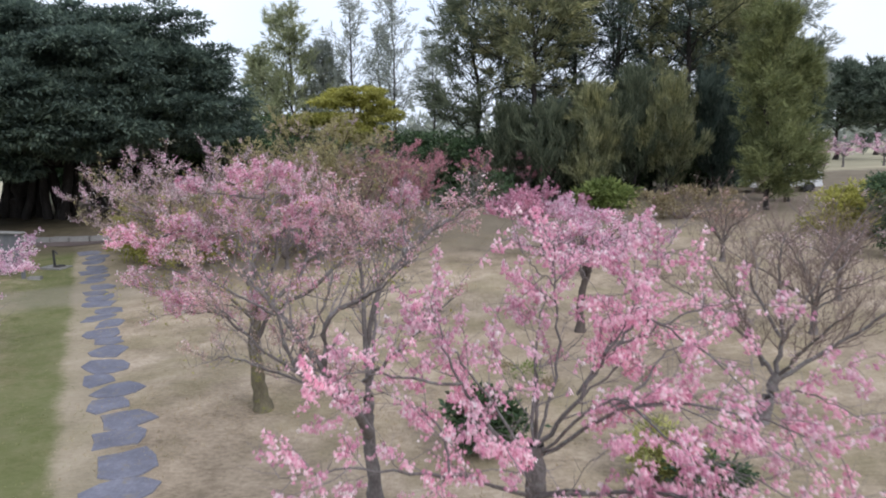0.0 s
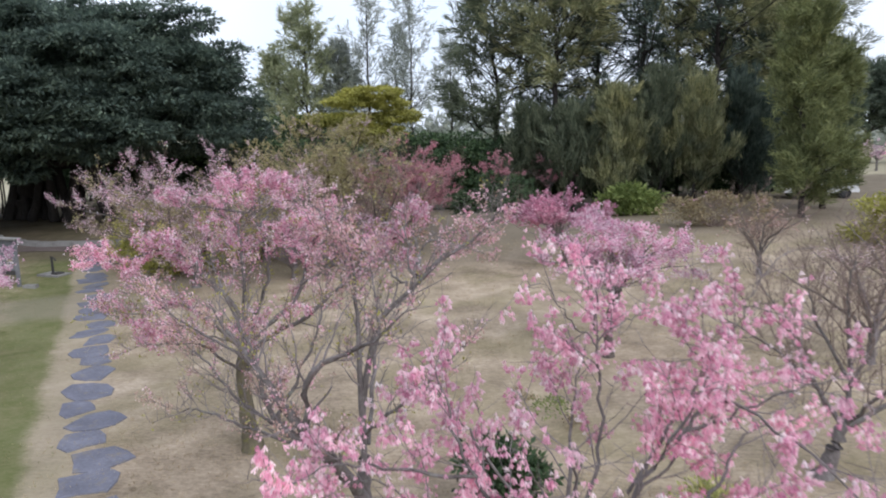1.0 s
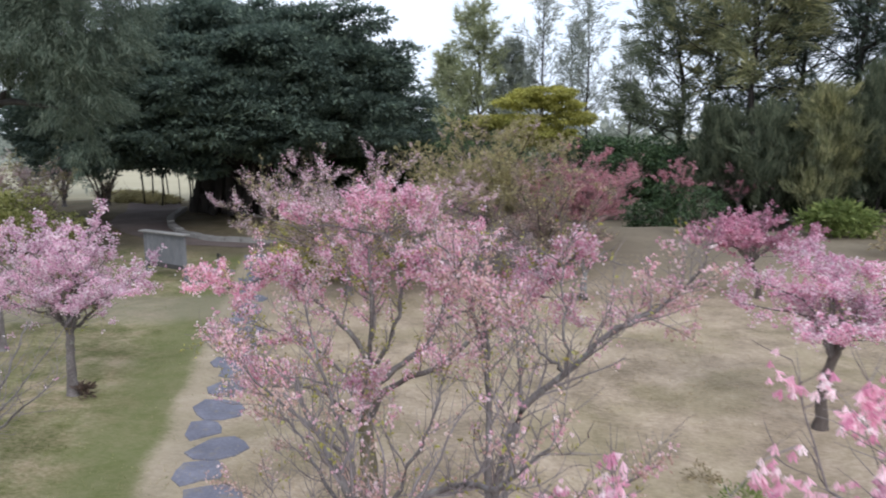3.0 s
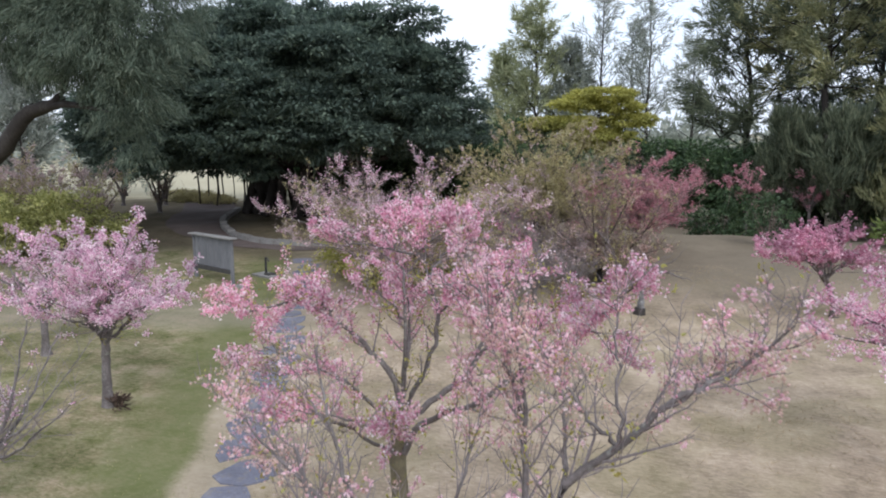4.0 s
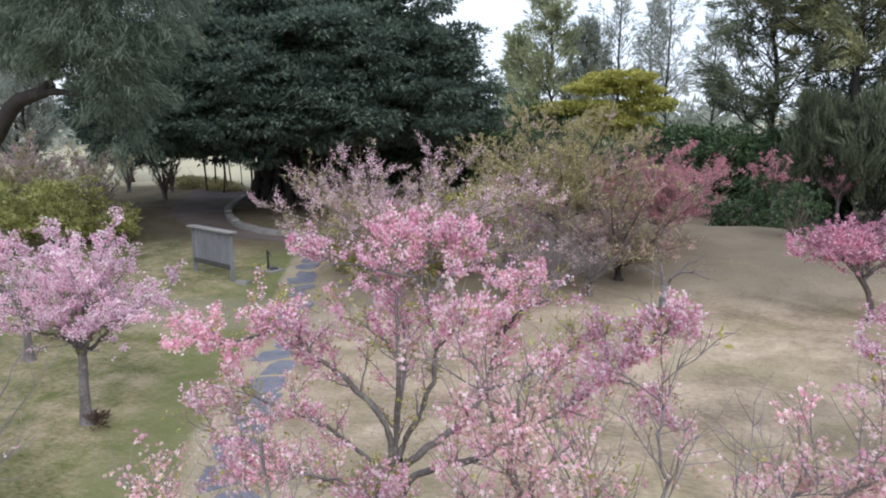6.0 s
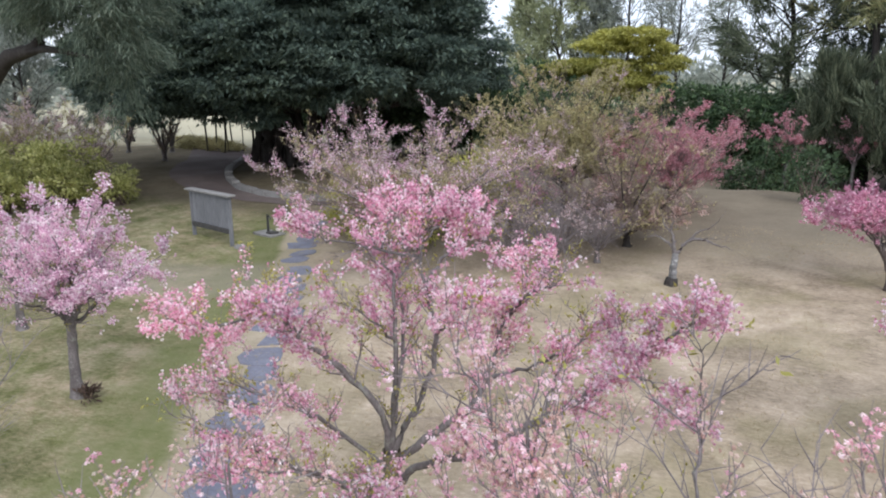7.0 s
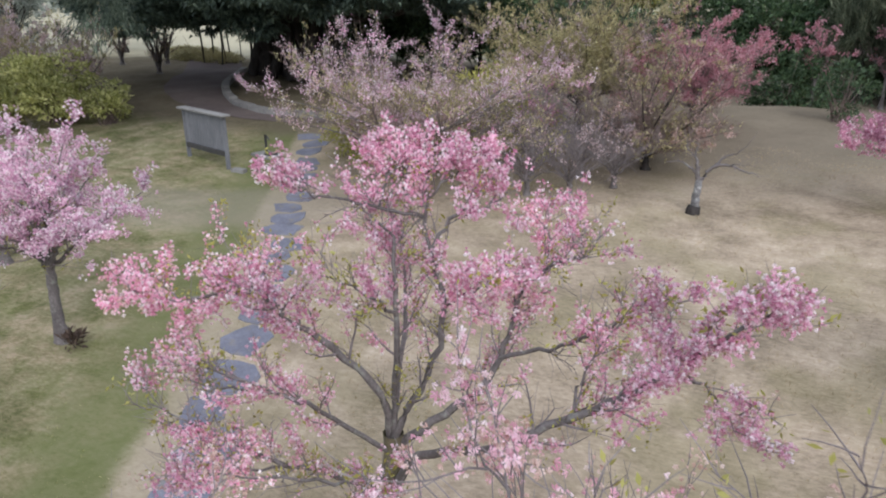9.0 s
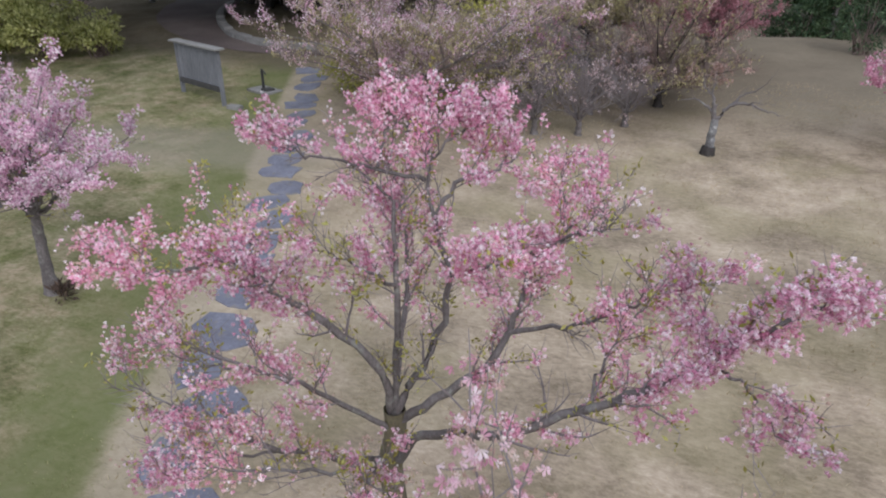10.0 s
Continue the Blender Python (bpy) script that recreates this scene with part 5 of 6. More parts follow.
tube(q, smooth_line([(-20.2, 22.7, 5.6), (-18.6, 22.6, 5.75), (-16.9, 22.5, 5.5)], 12), np.linspace(0.16, 0.04, 12), 7, rngb, 0.07)
part("limb", q, bark_dark, kt, smooth=True)

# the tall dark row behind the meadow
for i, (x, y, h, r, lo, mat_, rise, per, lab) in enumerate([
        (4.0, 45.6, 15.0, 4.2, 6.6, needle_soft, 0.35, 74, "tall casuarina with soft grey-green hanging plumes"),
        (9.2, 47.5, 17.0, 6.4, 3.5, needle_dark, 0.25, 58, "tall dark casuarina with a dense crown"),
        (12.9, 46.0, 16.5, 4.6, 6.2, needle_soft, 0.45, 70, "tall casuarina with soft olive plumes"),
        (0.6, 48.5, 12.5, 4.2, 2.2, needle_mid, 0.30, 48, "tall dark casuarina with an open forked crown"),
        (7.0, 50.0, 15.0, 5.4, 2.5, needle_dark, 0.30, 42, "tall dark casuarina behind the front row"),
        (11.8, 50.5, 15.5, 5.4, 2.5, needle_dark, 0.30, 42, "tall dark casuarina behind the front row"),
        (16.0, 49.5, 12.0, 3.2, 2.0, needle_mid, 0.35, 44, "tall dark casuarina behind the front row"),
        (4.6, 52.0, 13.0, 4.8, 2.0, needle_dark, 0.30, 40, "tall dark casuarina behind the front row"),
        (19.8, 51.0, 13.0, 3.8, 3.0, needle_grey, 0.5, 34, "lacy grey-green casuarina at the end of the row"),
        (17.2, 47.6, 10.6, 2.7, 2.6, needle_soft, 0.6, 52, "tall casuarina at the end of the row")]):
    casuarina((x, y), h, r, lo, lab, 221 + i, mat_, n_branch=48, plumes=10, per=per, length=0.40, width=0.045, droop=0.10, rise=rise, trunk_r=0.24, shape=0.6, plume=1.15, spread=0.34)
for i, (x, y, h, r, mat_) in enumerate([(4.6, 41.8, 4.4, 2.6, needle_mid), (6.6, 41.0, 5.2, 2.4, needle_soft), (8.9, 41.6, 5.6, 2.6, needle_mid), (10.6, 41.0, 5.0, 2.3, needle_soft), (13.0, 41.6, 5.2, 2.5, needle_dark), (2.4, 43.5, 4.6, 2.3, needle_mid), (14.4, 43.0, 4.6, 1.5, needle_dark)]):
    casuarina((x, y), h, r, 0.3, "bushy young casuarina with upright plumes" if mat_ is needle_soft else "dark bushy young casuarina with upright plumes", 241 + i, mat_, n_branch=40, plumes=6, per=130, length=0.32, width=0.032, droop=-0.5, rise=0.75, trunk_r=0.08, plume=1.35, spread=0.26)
for i, (x, y, h, r) in enumerate([(13.5, 35.3, 8.3, 1.65), (15.4, 37.6, 6.6, 1.5)]):
    casuarina((x, y), h, r, 0.45, "soft yellow-olive casuarina with a bare slim trunk foot", 251 + i, needle_olive, n_branch=52, plumes=9, per=90, length=0.26, width=0.032, droop=0.0, rise=0.45, trunk_r=0.11, shape=0.45, plume=1.1, spread=0.34)
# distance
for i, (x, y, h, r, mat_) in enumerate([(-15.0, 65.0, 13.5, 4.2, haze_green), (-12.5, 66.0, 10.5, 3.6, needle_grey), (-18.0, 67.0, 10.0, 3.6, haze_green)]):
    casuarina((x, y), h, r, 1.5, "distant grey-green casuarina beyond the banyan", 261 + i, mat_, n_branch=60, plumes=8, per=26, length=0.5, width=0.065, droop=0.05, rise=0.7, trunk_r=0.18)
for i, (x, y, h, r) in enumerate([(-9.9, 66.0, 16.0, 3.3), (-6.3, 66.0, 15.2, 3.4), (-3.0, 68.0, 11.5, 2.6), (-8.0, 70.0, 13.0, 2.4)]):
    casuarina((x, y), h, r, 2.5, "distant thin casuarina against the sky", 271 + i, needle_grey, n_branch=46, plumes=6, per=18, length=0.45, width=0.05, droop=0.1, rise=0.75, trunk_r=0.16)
for i, (x, y, h, r) in enumerate([(30.4, 70.0, 9.6, 3.8), (34.5, 72.0, 7.6, 4.2), (41.5, 78.0, 7.6, 4.8), (26.0, 66.0, 8.5, 3.4), (38.0, 69.0, 6.6, 4.2)]):
    casuarina((x, y), h, r, 2.3, "distant casuarina beyond the meadow", 281 + i, needle_haze, n_branch=60, plumes=9, per=40, length=0.5, width=0.085, droop=0.1, rise=0.6, trunk_r=0.2)

leafy((-7.6, 47.5), [(0.7, 0, 6.5, 1.7, 1.3, 0.3), (1.7, 0, 5.9, 1.1, 1.0, 0.3), (-0.6, -0.2, 6.0, 1.3, 1.1, 0.3), (-2.4, -0.5, 4.9, 1.8, 1.4, 0.32), (-3.4, 0, 4.4, 1.4, 1.2, 0.3), (-0.8, -0.5, 5.0, 1.5, 1.2, 0.3), (2.2, 0.2, 5.1, 1.4, 1.2, 0.3), (0.6, -0.4, 4.3, 1.8, 1.3, 0.35), (1.6, 0, 3.7, 1.6, 1.3, 0.4), (-1.6, 0, 3.6, 1.8, 1.4, 0.4)], "round tree in bright yellow-green leaf", 301, yellow_green, clump=0.42, per=42, leaf=0.2, wide=0.11, density=2.6, flat=0.3,
      trunk=([(0, 0, 0), (0.1, 0, 1.2), (0, 0, 2.4)], 0.2), name="yellow_tree", category="tree", group="")
# rows under the casuarinas and behind the banyan trunk are added as dark shade
for i, (x, y, s, mat_) in enumerate([(-1.5, 45.0, 1.0, dark_leaf), (-4.0, 46.0, 1.0, dark_leaf), (-11.5, 46.5, 1.1, dark_leaf), (1.5, 46.5, 0.9, dark_leaf), (-8.0, 44.0, 0.8, dark_leaf), (-14.5, 44.5, 1.05, dark_leaf), (-17.5, 45.0, 1.0, dark_leaf), (-20.5, 45.5, 0.95, dark_leaf), (-11.0, 43.0, 0.8, dark_leaf), (-29.0, 50.5, 0.85, dark_leaf), (-26.0, 49.5, 0.9, dark_leaf), (-23.3, 48.5, 0.95, dark_leaf), (4.0, 45.2, 0.75, dark_leaf), (7.4, 44.6, 0.7, dark_leaf), (10.6, 44.8, 0.75, dark_leaf), (13.8, 44.4, 0.7, dark_leaf), (16.6, 46.6, 0.7, dark_leaf)]):
    leafy((x, y), [(0, 0, 3.0 * s, 2.0 * s, 1.6 * s, 1.5 * s), (-1.4 * s, 0.3, 2.0 * s, 1.6 * s, 1.4 * s, 1.5 * s), (1.5 * s, 0, 2.2 * s, 1.5 * s, 1.4 * s, 1.5 * s)], "dense dark green evergreen tree behind the cherries", 311 + i, mat_, clump=0.7, per=70, leaf=0.22, wide=0.10, density=3.6,
          trunk=([(0, 0, 0), (0, 0, 0.8), (0, 0, 1.6)], 0.12), name="evergreen_tree", category="tree", group="evergreens")
leafy((-0.2, 39.4), [(0, 0, 0.9, 0.8, 0.7, 0.8), (1.0, 0.2, 0.7, 0.6, 0.6, 0.7), (-1.1, 0.3, 0.7, 0.7, 0.6, 0.7), (0.4, 0, 1.7, 0.5, 0.5, 0.5)], "dark green shrub at the meadow's edge", 321, dark_leaf, clump=0.4, per=40, leaf=0.15, wide=0.06, density=2.6, stems=24, fill=0.5)
leafy((1.3, 36.0), [(0, 0, 1.5, 0.6, 0.5, 0.5), (-0.5, 0.1, 1.2, 0.4, 0.4, 0.4), (0.5, 0, 1.1, 0.45, 0.4, 0.4), (0.1, 0, 0.5, 0.5, 0.4, 0.4)], "small dark shrub with bare stems on the dry meadow", 322, dark_leaf, clump=0.34, per=22, leaf=0.13, wide=0.05, density=2.2, stems=26, fill=0.5)
leafy((6.4, 36.8), [(0, 0, 0.8, 0.8, 0.7, 0.5), (0.7, 0, 0.6, 0.6, 0.5, 0.4), (-0.6, 0.2, 0.55, 0.6, 0.5, 0.4), (0.2, 0, 1.15, 0.4, 0.4, 0.3)], "bright green shrub under the casuarinas", 323, mid_green, clump=0.5, per=60, leaf=0.2, wide=0.09, density=4.0, stems=10)
for i, (x, y, s) in enumerate([(-11.4, 27.6, 1.0), (-10.2, 26.6, 0.8), (-8.2, 28.6, 1.15), (-12.4, 29.0, 0.9)]):
    leafy((x, y), [(0, 0, 1.2 * s, 1.1 * s, 0.9 * s, 1.1 * s), (1.0 * s, 0.3, 0.8 * s, 0.9 * s, 0.8 * s, 0.8 * s), (-0.8 * s, 0, 0.8 * s, 0.8 * s, 0.7 * s, 0.7 * s)], "loose yellow-green shrub under the pale cherries", 1328 + i, yellow_green, clump=0.34, per=24, leaf=0.12, wide=0.055, density=2.2, stems=16, fill=0.5)
leafy((9.2, 33.5), [(0, 0, 0.7, 1.3, 0.9, 0.7), (1.6, 0.3, 0.6, 1.0, 0.8, 0.6), (-1.4, 0, 0.6, 0.9, 0.8, 0.6)], "brownish low shrub at the meadow's edge", 324, brush, clump=0.45, per=36, leaf=0.12, wide=0.05, density=2.6, stems=30, spots=(pink_pale, 40, 0.05))
leafy((15.4, 29.0), [(0, 0, 1.1, 1.7, 1.3, 0.9), (2.2, -0.8, 1.2, 1.5, 1.3, 1.0), (-1.4, 0.6, 0.8, 1.2, 1.0, 0.8), (3.4, -2.2, 1.2, 1.5, 1.3, 1.1), (0.9, -1.6, 0.7, 1.3, 1.0, 0.7)], "spreading yellow-green shrub on the grass", 325, yellow_green, clump=0.55, per=70, leaf=0.17, wide=0.08, density=4.0, stems=14)
leafy((13.6, 25.2), [(0, 0, 2.3, 0.8, 0.8, 1.1), (0.3, 0, 1.2, 0.9, 0.8, 0.8)], "dark-leaved young tree beside a yellow-green shrub", 326, dark_leaf, clump=0.4, per=60, leaf=0.13, wide=0.055, density=3.0, trunk=([(0, 0, 0), (0, 0, 0.6), (0.05, 0, 1.2)], 0.06), name="young_tree", category="tree", group="")
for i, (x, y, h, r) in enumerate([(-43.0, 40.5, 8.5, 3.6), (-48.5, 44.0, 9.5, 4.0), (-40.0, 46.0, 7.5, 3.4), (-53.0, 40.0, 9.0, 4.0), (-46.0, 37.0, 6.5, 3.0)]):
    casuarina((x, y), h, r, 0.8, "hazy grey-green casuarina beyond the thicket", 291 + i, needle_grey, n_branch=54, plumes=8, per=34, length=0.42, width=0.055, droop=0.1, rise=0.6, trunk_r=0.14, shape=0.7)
# hedge-like thicket left of the board
for i, (x, y, s, h, mat_) in enumerate([(-25.0, 28.0, 1.6, 2.3, hedge_green), (-27.8, 27.6, 1.8, 2.5, hedge_green), (-23.2, 28.6, 1.0, 1.5, hedge_green), (-30.8, 28.5, 2.0, 2.6, hedge_green), (-26.0, 26.0, 1.5, 1.8, hedge_green), (-29.0, 25.4, 1.8, 2.1, hedge_green)]):
    rr = np.random.default_rng(1400 + i)
    tufts = []
    for k in range(11):
        u = unit(rr.normal(size=3)) * rr.uniform(0.25, 0.85)
        e = s * rr.uniform(0.28, 0.55)
        tufts.append((u[0] * s * 1.1, u[1] * s, 0.62 * h + u[2] * 0.6 * h, e, e, e * rr.uniform(0.7, 1.1)))
    leafy((x, y), tufts, "loose green thicket shrub with olive new leaves", 331 + i, mat_, clump=0.36, per=20, leaf=0.15, wide=0.085, density=2.0, stems=50, fill=0.6)
for i, (x, y, h, r) in enumerate([(-26.6, 30.6, 3.9, 2.3), (-29.3, 30.2, 4.2, 2.4), (-32.5, 31.0, 4.2, 2.5)]):
    t_, l_ = umbrella(h, r, 0.9, 10, 350 + i, 0.05)
    cherry((x, y), t_, l_, "twiggy cherry tree in thin dusty pink bloom behind shrubs", 355 + i, dusty, n_side=5, twigs=7, bloom=3, keep=0.30, size=0.030, gap=0.055, tight=0.045, leaves=olive, leaf_share=0.2, leaf=(0.10, 0.05), twig_mat=twig_brown)
for i, (x, y, s) in enumerate([(-29.8, 38.2, 1.0), (-32.6, 41.8, 0.9), (-34.8, 40.6, 0.85)]):
    rr = np.random.default_rng(365 + i)
    limbs = []
    for k in range(7):
        a = k * 0.9 + rr.uniform(0, 0.5)
        e = s * rr.uniform(0.8, 1.3)
        limbs.append(([(0, 0, 0.25), (math.cos(a) * 0.28 * e, math.sin(a) * 0.28 * e, 1.2), (math.cos(a) * 1.0 * e, math.sin(a) * 1.0 * e, 3.0 * s)], 0.085))
    cherry((x, y), ([(0, 0, 0), (0, 0, 0.3), (0.02, 0, 0.5)], 0.13), limbs, "many-stemmed small tree in the banyan's shade", 366 + i, faded, n_side=4, twigs=6, bloom=2, keep=0.05, size=0.03, gap=0.07, leaves=olive, leaf_share=0.08, leaf=(0.09, 0.04), bark=bark_cherry, twig_mat=twig_brown, name="small_tree", thin=0.9)
leafy((-31.8, 44.0), [(0, 0, 0.3, 2.0, 1.0, 0.4), (1.8, -0.6, 0.25, 1.3, 0.8, 0.3), (-1.6, 0.3, 0.3, 1.4, 0.9, 0.4)], "low olive shrub bank beside the brown path", 381, olive, clump=0.3, per=30, leaf=0.14, wide=0.05, density=3.0, stems=12)
# evergreens under the first cherry
leafy((0.12, 11.5), [(0, 0, 0.5, 0.36, 0.34, 0.4), (-0.22, 0.15, 0.66, 0.2, 0.2, 0.24), (0.3, 0.1, 0.38, 0.28, 0.28, 0.3)], "dark glossy shrub beside the pink cherry", 371, dark_leaf, clump=0.22, per=45, leaf=0.10, wide=0.05, density=3.6, stems=10)
leafy((2.3, 10.8), [(0, 0, 0.42, 0.34, 0.3, 0.36), (0.4, -0.2, 0.36, 0.28, 0.26, 0.3)], "olive shrub with orange-red blossoms on dry grass", 372, hedge_green, clump=0.2, per=40, leaf=0.08, wide=0.04, density=3.6, stems=8, spots=(orange_petal, 9, 0.04))
leafy((2.75, 10.1), [(0, 0, 0.36, 0.4, 0.3, 0.32)], "dark shrub with orange-red blossoms on dry grass", 373, dark_leaf, clump=0.2, per=40, leaf=0.08, wide=0.04, density=3.6, stems=8, spots=(orange_petal, 5, 0.04))
for i, (x, y, s) in enumerate([(0.5, 15.2, 0.20), (0.95, 14.6, 0.26), (1.3, 14.2, 0.18)]):
    leafy((x, y), [(0, 0, s * 0.7, s, s, s * 0.6)], "small olive-green plant in the dry grass", 375 + i, mid_green if i == 1 else brush, clump=0.14, per=16, leaf=0.08, wide=0.022, density=2.2, name="ground_plant", category="plant", group="ground plants")
leafy((-10.12, 15.5), [(0, 0, 0.12, 0.14, 0.13, 0.12)], "dark withered plant clump at the cherry's foot", 379, withered, clump=0.14, per=40, leaf=0.10, wide=0.03, density=3.5, name="plant_clump", category="plant", group="")
# far woods that close the horizon
def far_woods():
    rng = np.random.default_rng(400)
    q = Quads()
    ang = rng.uniform(0, 2 * np.pi, 900)
    dist = rng.uniform(105, 150, 900)
    c = np.c_[np.cos(ang) * dist, np.sin(ang) * dist + 10, rng.uniform(0.5, 5.0, 900) * (0.7 + 0.3 * np.sin(ang * 9))]
    kk = np.repeat(np.arange(900), 45)
    off = rng.normal(size=(len(kk), 3)) * np.array([2.4, 2.4, 1.3])
    p = c[kk] + off
    p[:, 2] = np.maximum(p[:, 2], 0.3)
    blades(q, p, off + np.array([0, 0, 0.4]), np.full(len(p), 1.5), np.full(len(p), 0.8), rng, coarse=True)
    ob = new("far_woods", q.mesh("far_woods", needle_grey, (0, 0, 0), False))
    tagged(ob, "belt of distant grey-green woods round the park", "woods", kind="stuff")


far_woods()


# ---- made things ----
def notice_board():
    right, left = np.array((-14.85, 25.05)), np.array((-16.95, 25.75))
    mid = (right + left) / 2
    w = float(np.linalg.norm(right - left))
    board = thing("notice_board", on_ground(*mid), "weathered grey wooden notice board seen from its plank side", "notice board", turn=math.degrees(math.atan2(right[1] - left[1], right[0] - left[0])))
    for sx in (-1, 1):
        bm = bmesh.new()
        box(bm, sx * (w / 2 - 0.05), 0, 0.74, 0.10, 0.10, 1.56, 0.008)
        part("post", bm, board_wood, board)
    n = 9
    step = (w - 0.2) / n
    for k in range(n):
        bm = bmesh.new()
        box(bm, -w / 2 + 0.1 + step * (k + 0.5), -0.01 + 0.004 * (k % 2), 0.98, step - 0.008, 0.03, 0.95, 0.004)
        part("plank", bm, board_wood, board)
    bm = bmesh.new()
    box(bm, 0, 0, 1.54, w + 0.22, 0.30, 0.05, 0.01)
    part("cap", bm, concrete, board, "pale capping board")
    bm = bmesh.new()
    box(bm, 0, 0, 1.485, w - 0.1, 0.07, 0.06, 0.006)
    part("top_rail", bm, board_wood, board)
    bm = bmesh.new()
    box(bm, 0, -0.04, 0.45, w - 0.2, 0.09, 0.14, 0.008)
    part("bottom_rail", bm, board_dark, board, "dark bottom rail")
    pad = thing("footing", on_ground(-14.45, 24.95), "small pale concrete footing beside the board's post", "footing")
    bm = bmesh.new()
    box(bm, 0, 0, 0.03, 0.42, 0.22, 0.14, 0.01)
    part("block", bm, concrete, pad)


def water_tap():
    tap = thing("water_tap", on_ground(-14.8, 26.75), "iron standpipe tap on a low concrete slab", "tap", turn=-20)
    bm = bmesh.new()
    box(bm, 0.05, 0, 0.0, 1.0, 0.6, 0.12, 0.012)
    part("slab", bm, concrete, tap)
    q = Quads()
    o = np.array(tap.location)
    tube(q, o + np.array([(0, 0, 0.04), (0, 0, 0.3), (0, 0, 0.6)]), (0.045, 0.04, 0.04), 8)
    pipe = part("pipe", q, iron, tap, smooth=True)
    q = Quads()
    tube(q, o + smooth_line([(0, 0, 0.55), (0.1, 0, 0.6), (0.18, 0, 0.5)], 6), np.full(6, 0.022), 6)
    part("spout", q, iron, pipe, smooth=True, origin=tap.location)
    bm = bmesh.new()
    box(bm, 0, 0, 0.63, 0.13, 0.03, 0.03, 0.006)
    part("handle", bm, iron, pipe)
    bm = bmesh.new()
    box(bm, 0.22, 0, 0.08, 0.3, 0.3, 0.06, 0.01)
    part("drain", bm, board_dark, tap, "dark drain box")


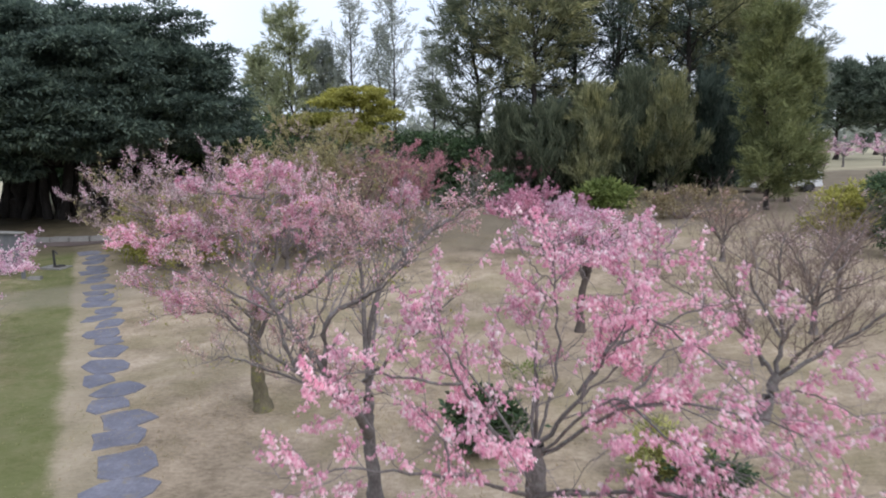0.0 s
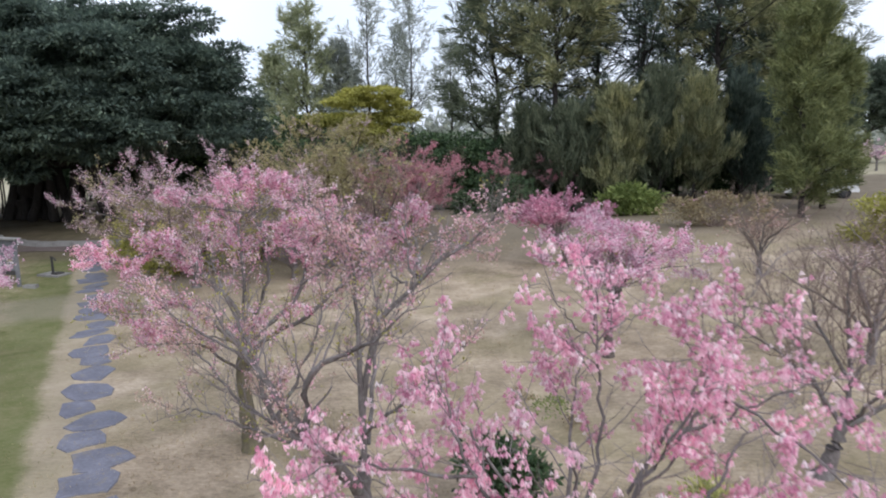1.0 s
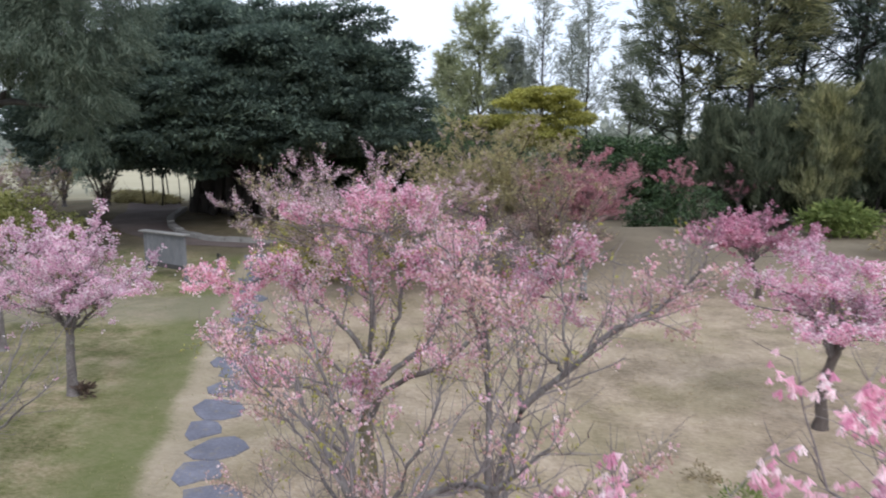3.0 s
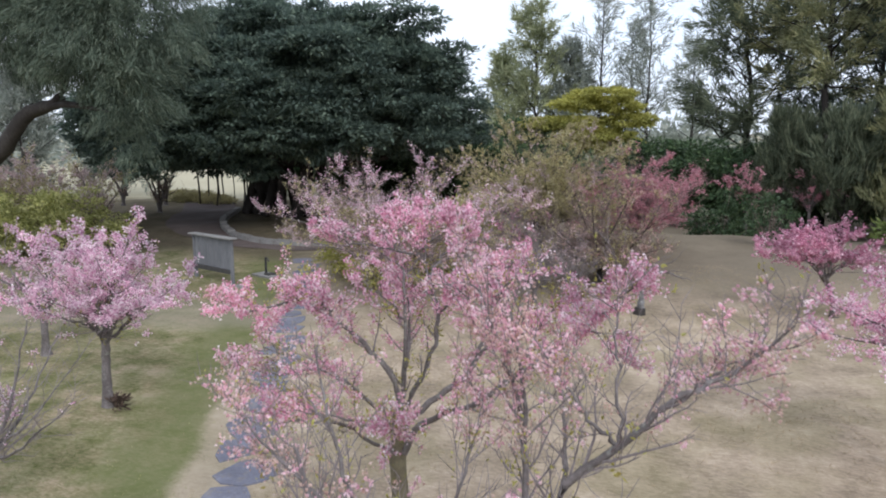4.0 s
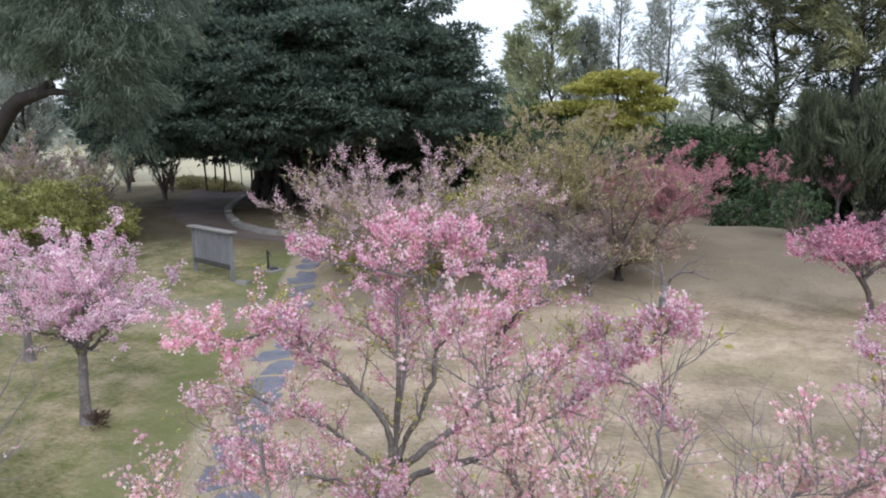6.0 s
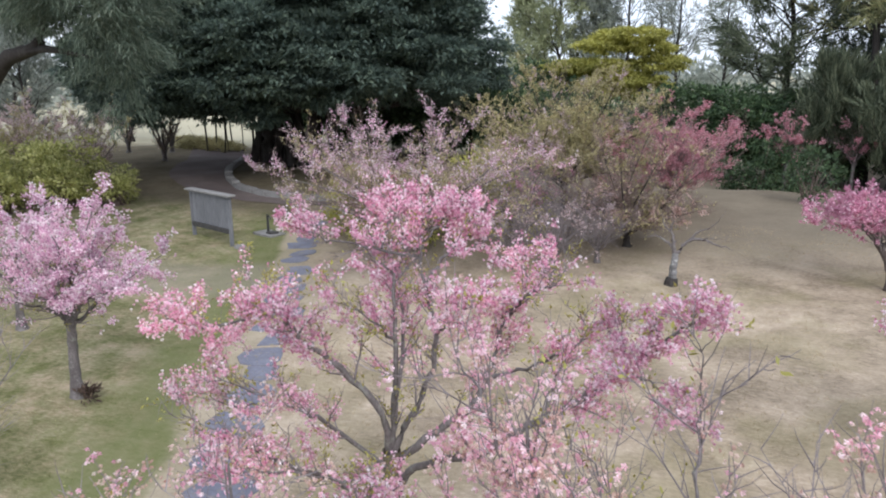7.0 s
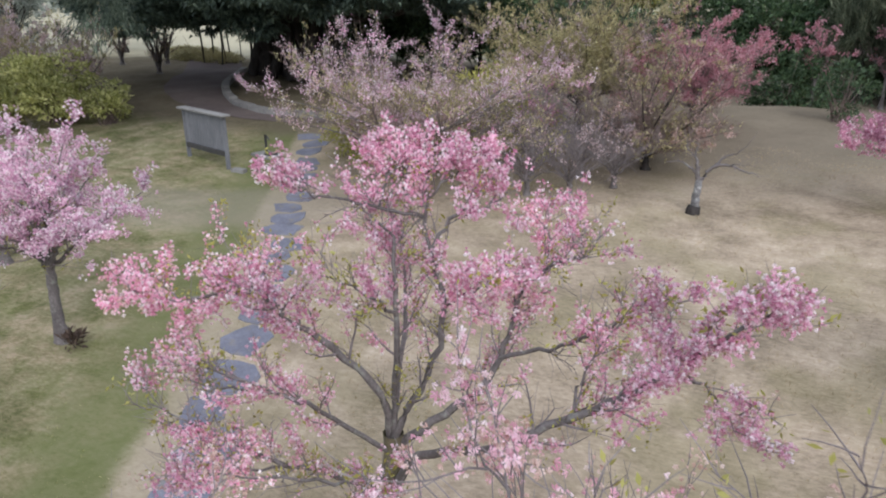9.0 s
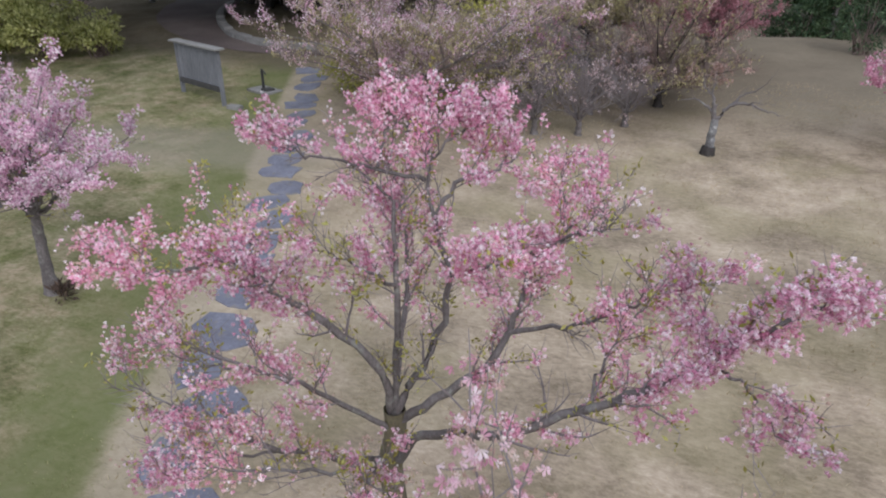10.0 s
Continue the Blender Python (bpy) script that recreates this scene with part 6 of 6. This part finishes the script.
def parked_car():
    """A small white car, nose to the left, beyond the olive casuarinas."""
    car = thing("parked_car", on_ground(17.3, 42.6), "small white car parked on dry grass behind casuarinas", "car", turn=-8)
    side = [(-1.75, 0.32), (-1.78, 0.62), (-1.60, 0.78), (-0.95, 0.88), (-0.45, 1.36), (0.25, 1.47), (1.15, 1.42), (1.62, 0.98), (1.74, 0.86), (1.76, 0.34)]
    bm = bmesh.new()
    rows = []
    for y, pull in ((-0.78, 0.0), (-0.66, 1.0), (0.66, 1.0), (0.78, 0.0)):
        rows.append([bm.verts.new((x, y if z < 0.9 or pull else y * 0.86, z + (0.02 * pull if z > 0.9 else 0.0))) for x, z in side])
    for a, b in zip(rows[:-1], rows[1:]):
        for j in range(len(side)):
            bm.faces.new((a[j], a[(j + 1) % len(side)], b[(j + 1) % len(side)], b[j]))
    bm.faces.new(rows[0][::-1])
    bm.faces.new(rows[-1])
    bmesh.ops.recalc_face_normals(bm, faces=bm.faces)
    part("body", bm, car_paint, car)
    for y in (-0.69, 0.69):
        for x0, x1, x2, x3 in ((-0.66, -0.28, 0.22, 0.22), (0.32, 0.32, 1.02, 1.28)):
            bm = bmesh.new()
            v = [bm.verts.new((x, y * 1.01 + (0.012 if y > 0 else -0.012) + (0.09 if z < 1.0 else 0.0) * (1 if y > 0 else -1), z)) for x, z in ((x0, 0.92), (x1, 1.33), (x2, 1.37), (x3, 0.92))]
            w = [bm.verts.new(p.co + Vector((0, -0.02 if y > 0 else 0.02, 0))) for p in v]
            bm.faces.new(v)
            bm.faces.new(w[::-1])
            for j in range(4):
                bm.faces.new((v[j], w[j], w[(j + 1) % 4], v[(j + 1) % 4]))
            bmesh.ops.recalc_face_normals(bm, faces=bm.faces)
            part("window", bm, car_glass, car, "dark side window")
        for x in (-1.12, 1.12):
            bm = bmesh.new()
            bmesh.ops.create_cone(bm, cap_ends=True, segments=20, radius1=0.30, radius2=0.30, depth=0.19)
            bmesh.ops.rotate(bm, verts=bm.verts, matrix=Matrix.Rotation(radians(90), 3, "X"))
            bmesh.ops.translate(bm, verts=bm.verts, vec=(x, y * 1.03, 0.29))
            wheel = part("wheel", bm, rubber, car, "black tyre")
            bm = bmesh.new()
            bmesh.ops.create_cone(bm, cap_ends=True, segments=14, radius1=0.18, radius2=0.15, depth=0.22)
            bmesh.ops.rotate(bm, verts=bm.verts, matrix=Matrix.Rotation(radians(90 if y < 0 else -90), 3, "X"))
            bmesh.ops.translate(bm, verts=bm.verts, vec=(x, y * 1.03, 0.29))
            part("rim", bm, iron, wheel)
    for x in (-1.80, 1.78):
        bm = bmesh.new()
        box(bm, x, 0, 0.42, 0.10, 1.5, 0.2, 0.03)
        part("bumper", bm, car_paint, car)
    for y in (-0.55, 0.55):
        bm = bmesh.new()
        box(bm, -1.73, y, 0.68, 0.10, 0.30, 0.12, 0.02)
        part("headlight", bm, car_glass, car, "clear headlight")


def marker_post():
    post = thing("marker_post", on_ground(22.2, 48.8), "short white marker post on far grass", "post")
    bm = bmesh.new()
    box(bm, 0, 0, 0.22, 0.16, 0.12, 0.62, 0.02)
    part("shaft", bm, car_paint, post)
    bm = bmesh.new()
    box(bm, 0, 0, 0.56, 0.28, 0.16, 0.16, 0.02)
    part("cap", bm, car_paint, post)


notice_board()
water_tap()
parked_car()
marker_post()


# ---- grass and litter ----
def grass(name, count, region, mat_, label, seed, h, side=0):
    rng = np.random.default_rng(seed)
    x0, x1, y0, y1 = region
    x = rng.uniform(x0, x1, count)
    y = y0 + (y1 - y0) * rng.uniform(0, 1, count) ** 1.3
    s = 0.885 * x + 0.466 * y - LAWN_EDGE + rng.normal(size=count) * 0.3
    keep = (s > 0.1) if side > 0 else (s < 0.2)
    patch = np.sin(x * 1.3 + 2) + np.sin(y * 1.1) + np.sin((x + y) * 0.6 + 1)
    keep &= rng.uniform(size=count) < np.clip(0.55 + 0.3 * patch, 0.1, 1)
    x, y = x[keep], y[keep]
    k = 4
    x, y = np.repeat(x, k) + rng.normal(size=len(x) * k) * 0.035, np.repeat(y, k) + rng.normal(size=len(y) * k) * 0.035
    p = np.c_[x, y, ground_height(x, y) - 0.01]
    q = Quads()
    blades(q, p, np.tile((0, 0, 1.0), (len(p), 1)), np.full(len(p), h), np.full(len(p), 0.010), rng, spread=1.3, coarse=True)
    ob = new(name, q.mesh(name, mat_, (0, 0, 0), False))
    tagged(ob, label, "grass", kind="stuff")


grass("dry_grass", 44000, (-9, 9, 6.5, 32), dry_blade, "short dry straw-coloured grass tufts", 501, 0.055, 1)
grass("lawn_grass", 34000, (-18, -4, 6.5, 28), green_blade, "short patchy green lawn grass", 502, 0.042, -1)
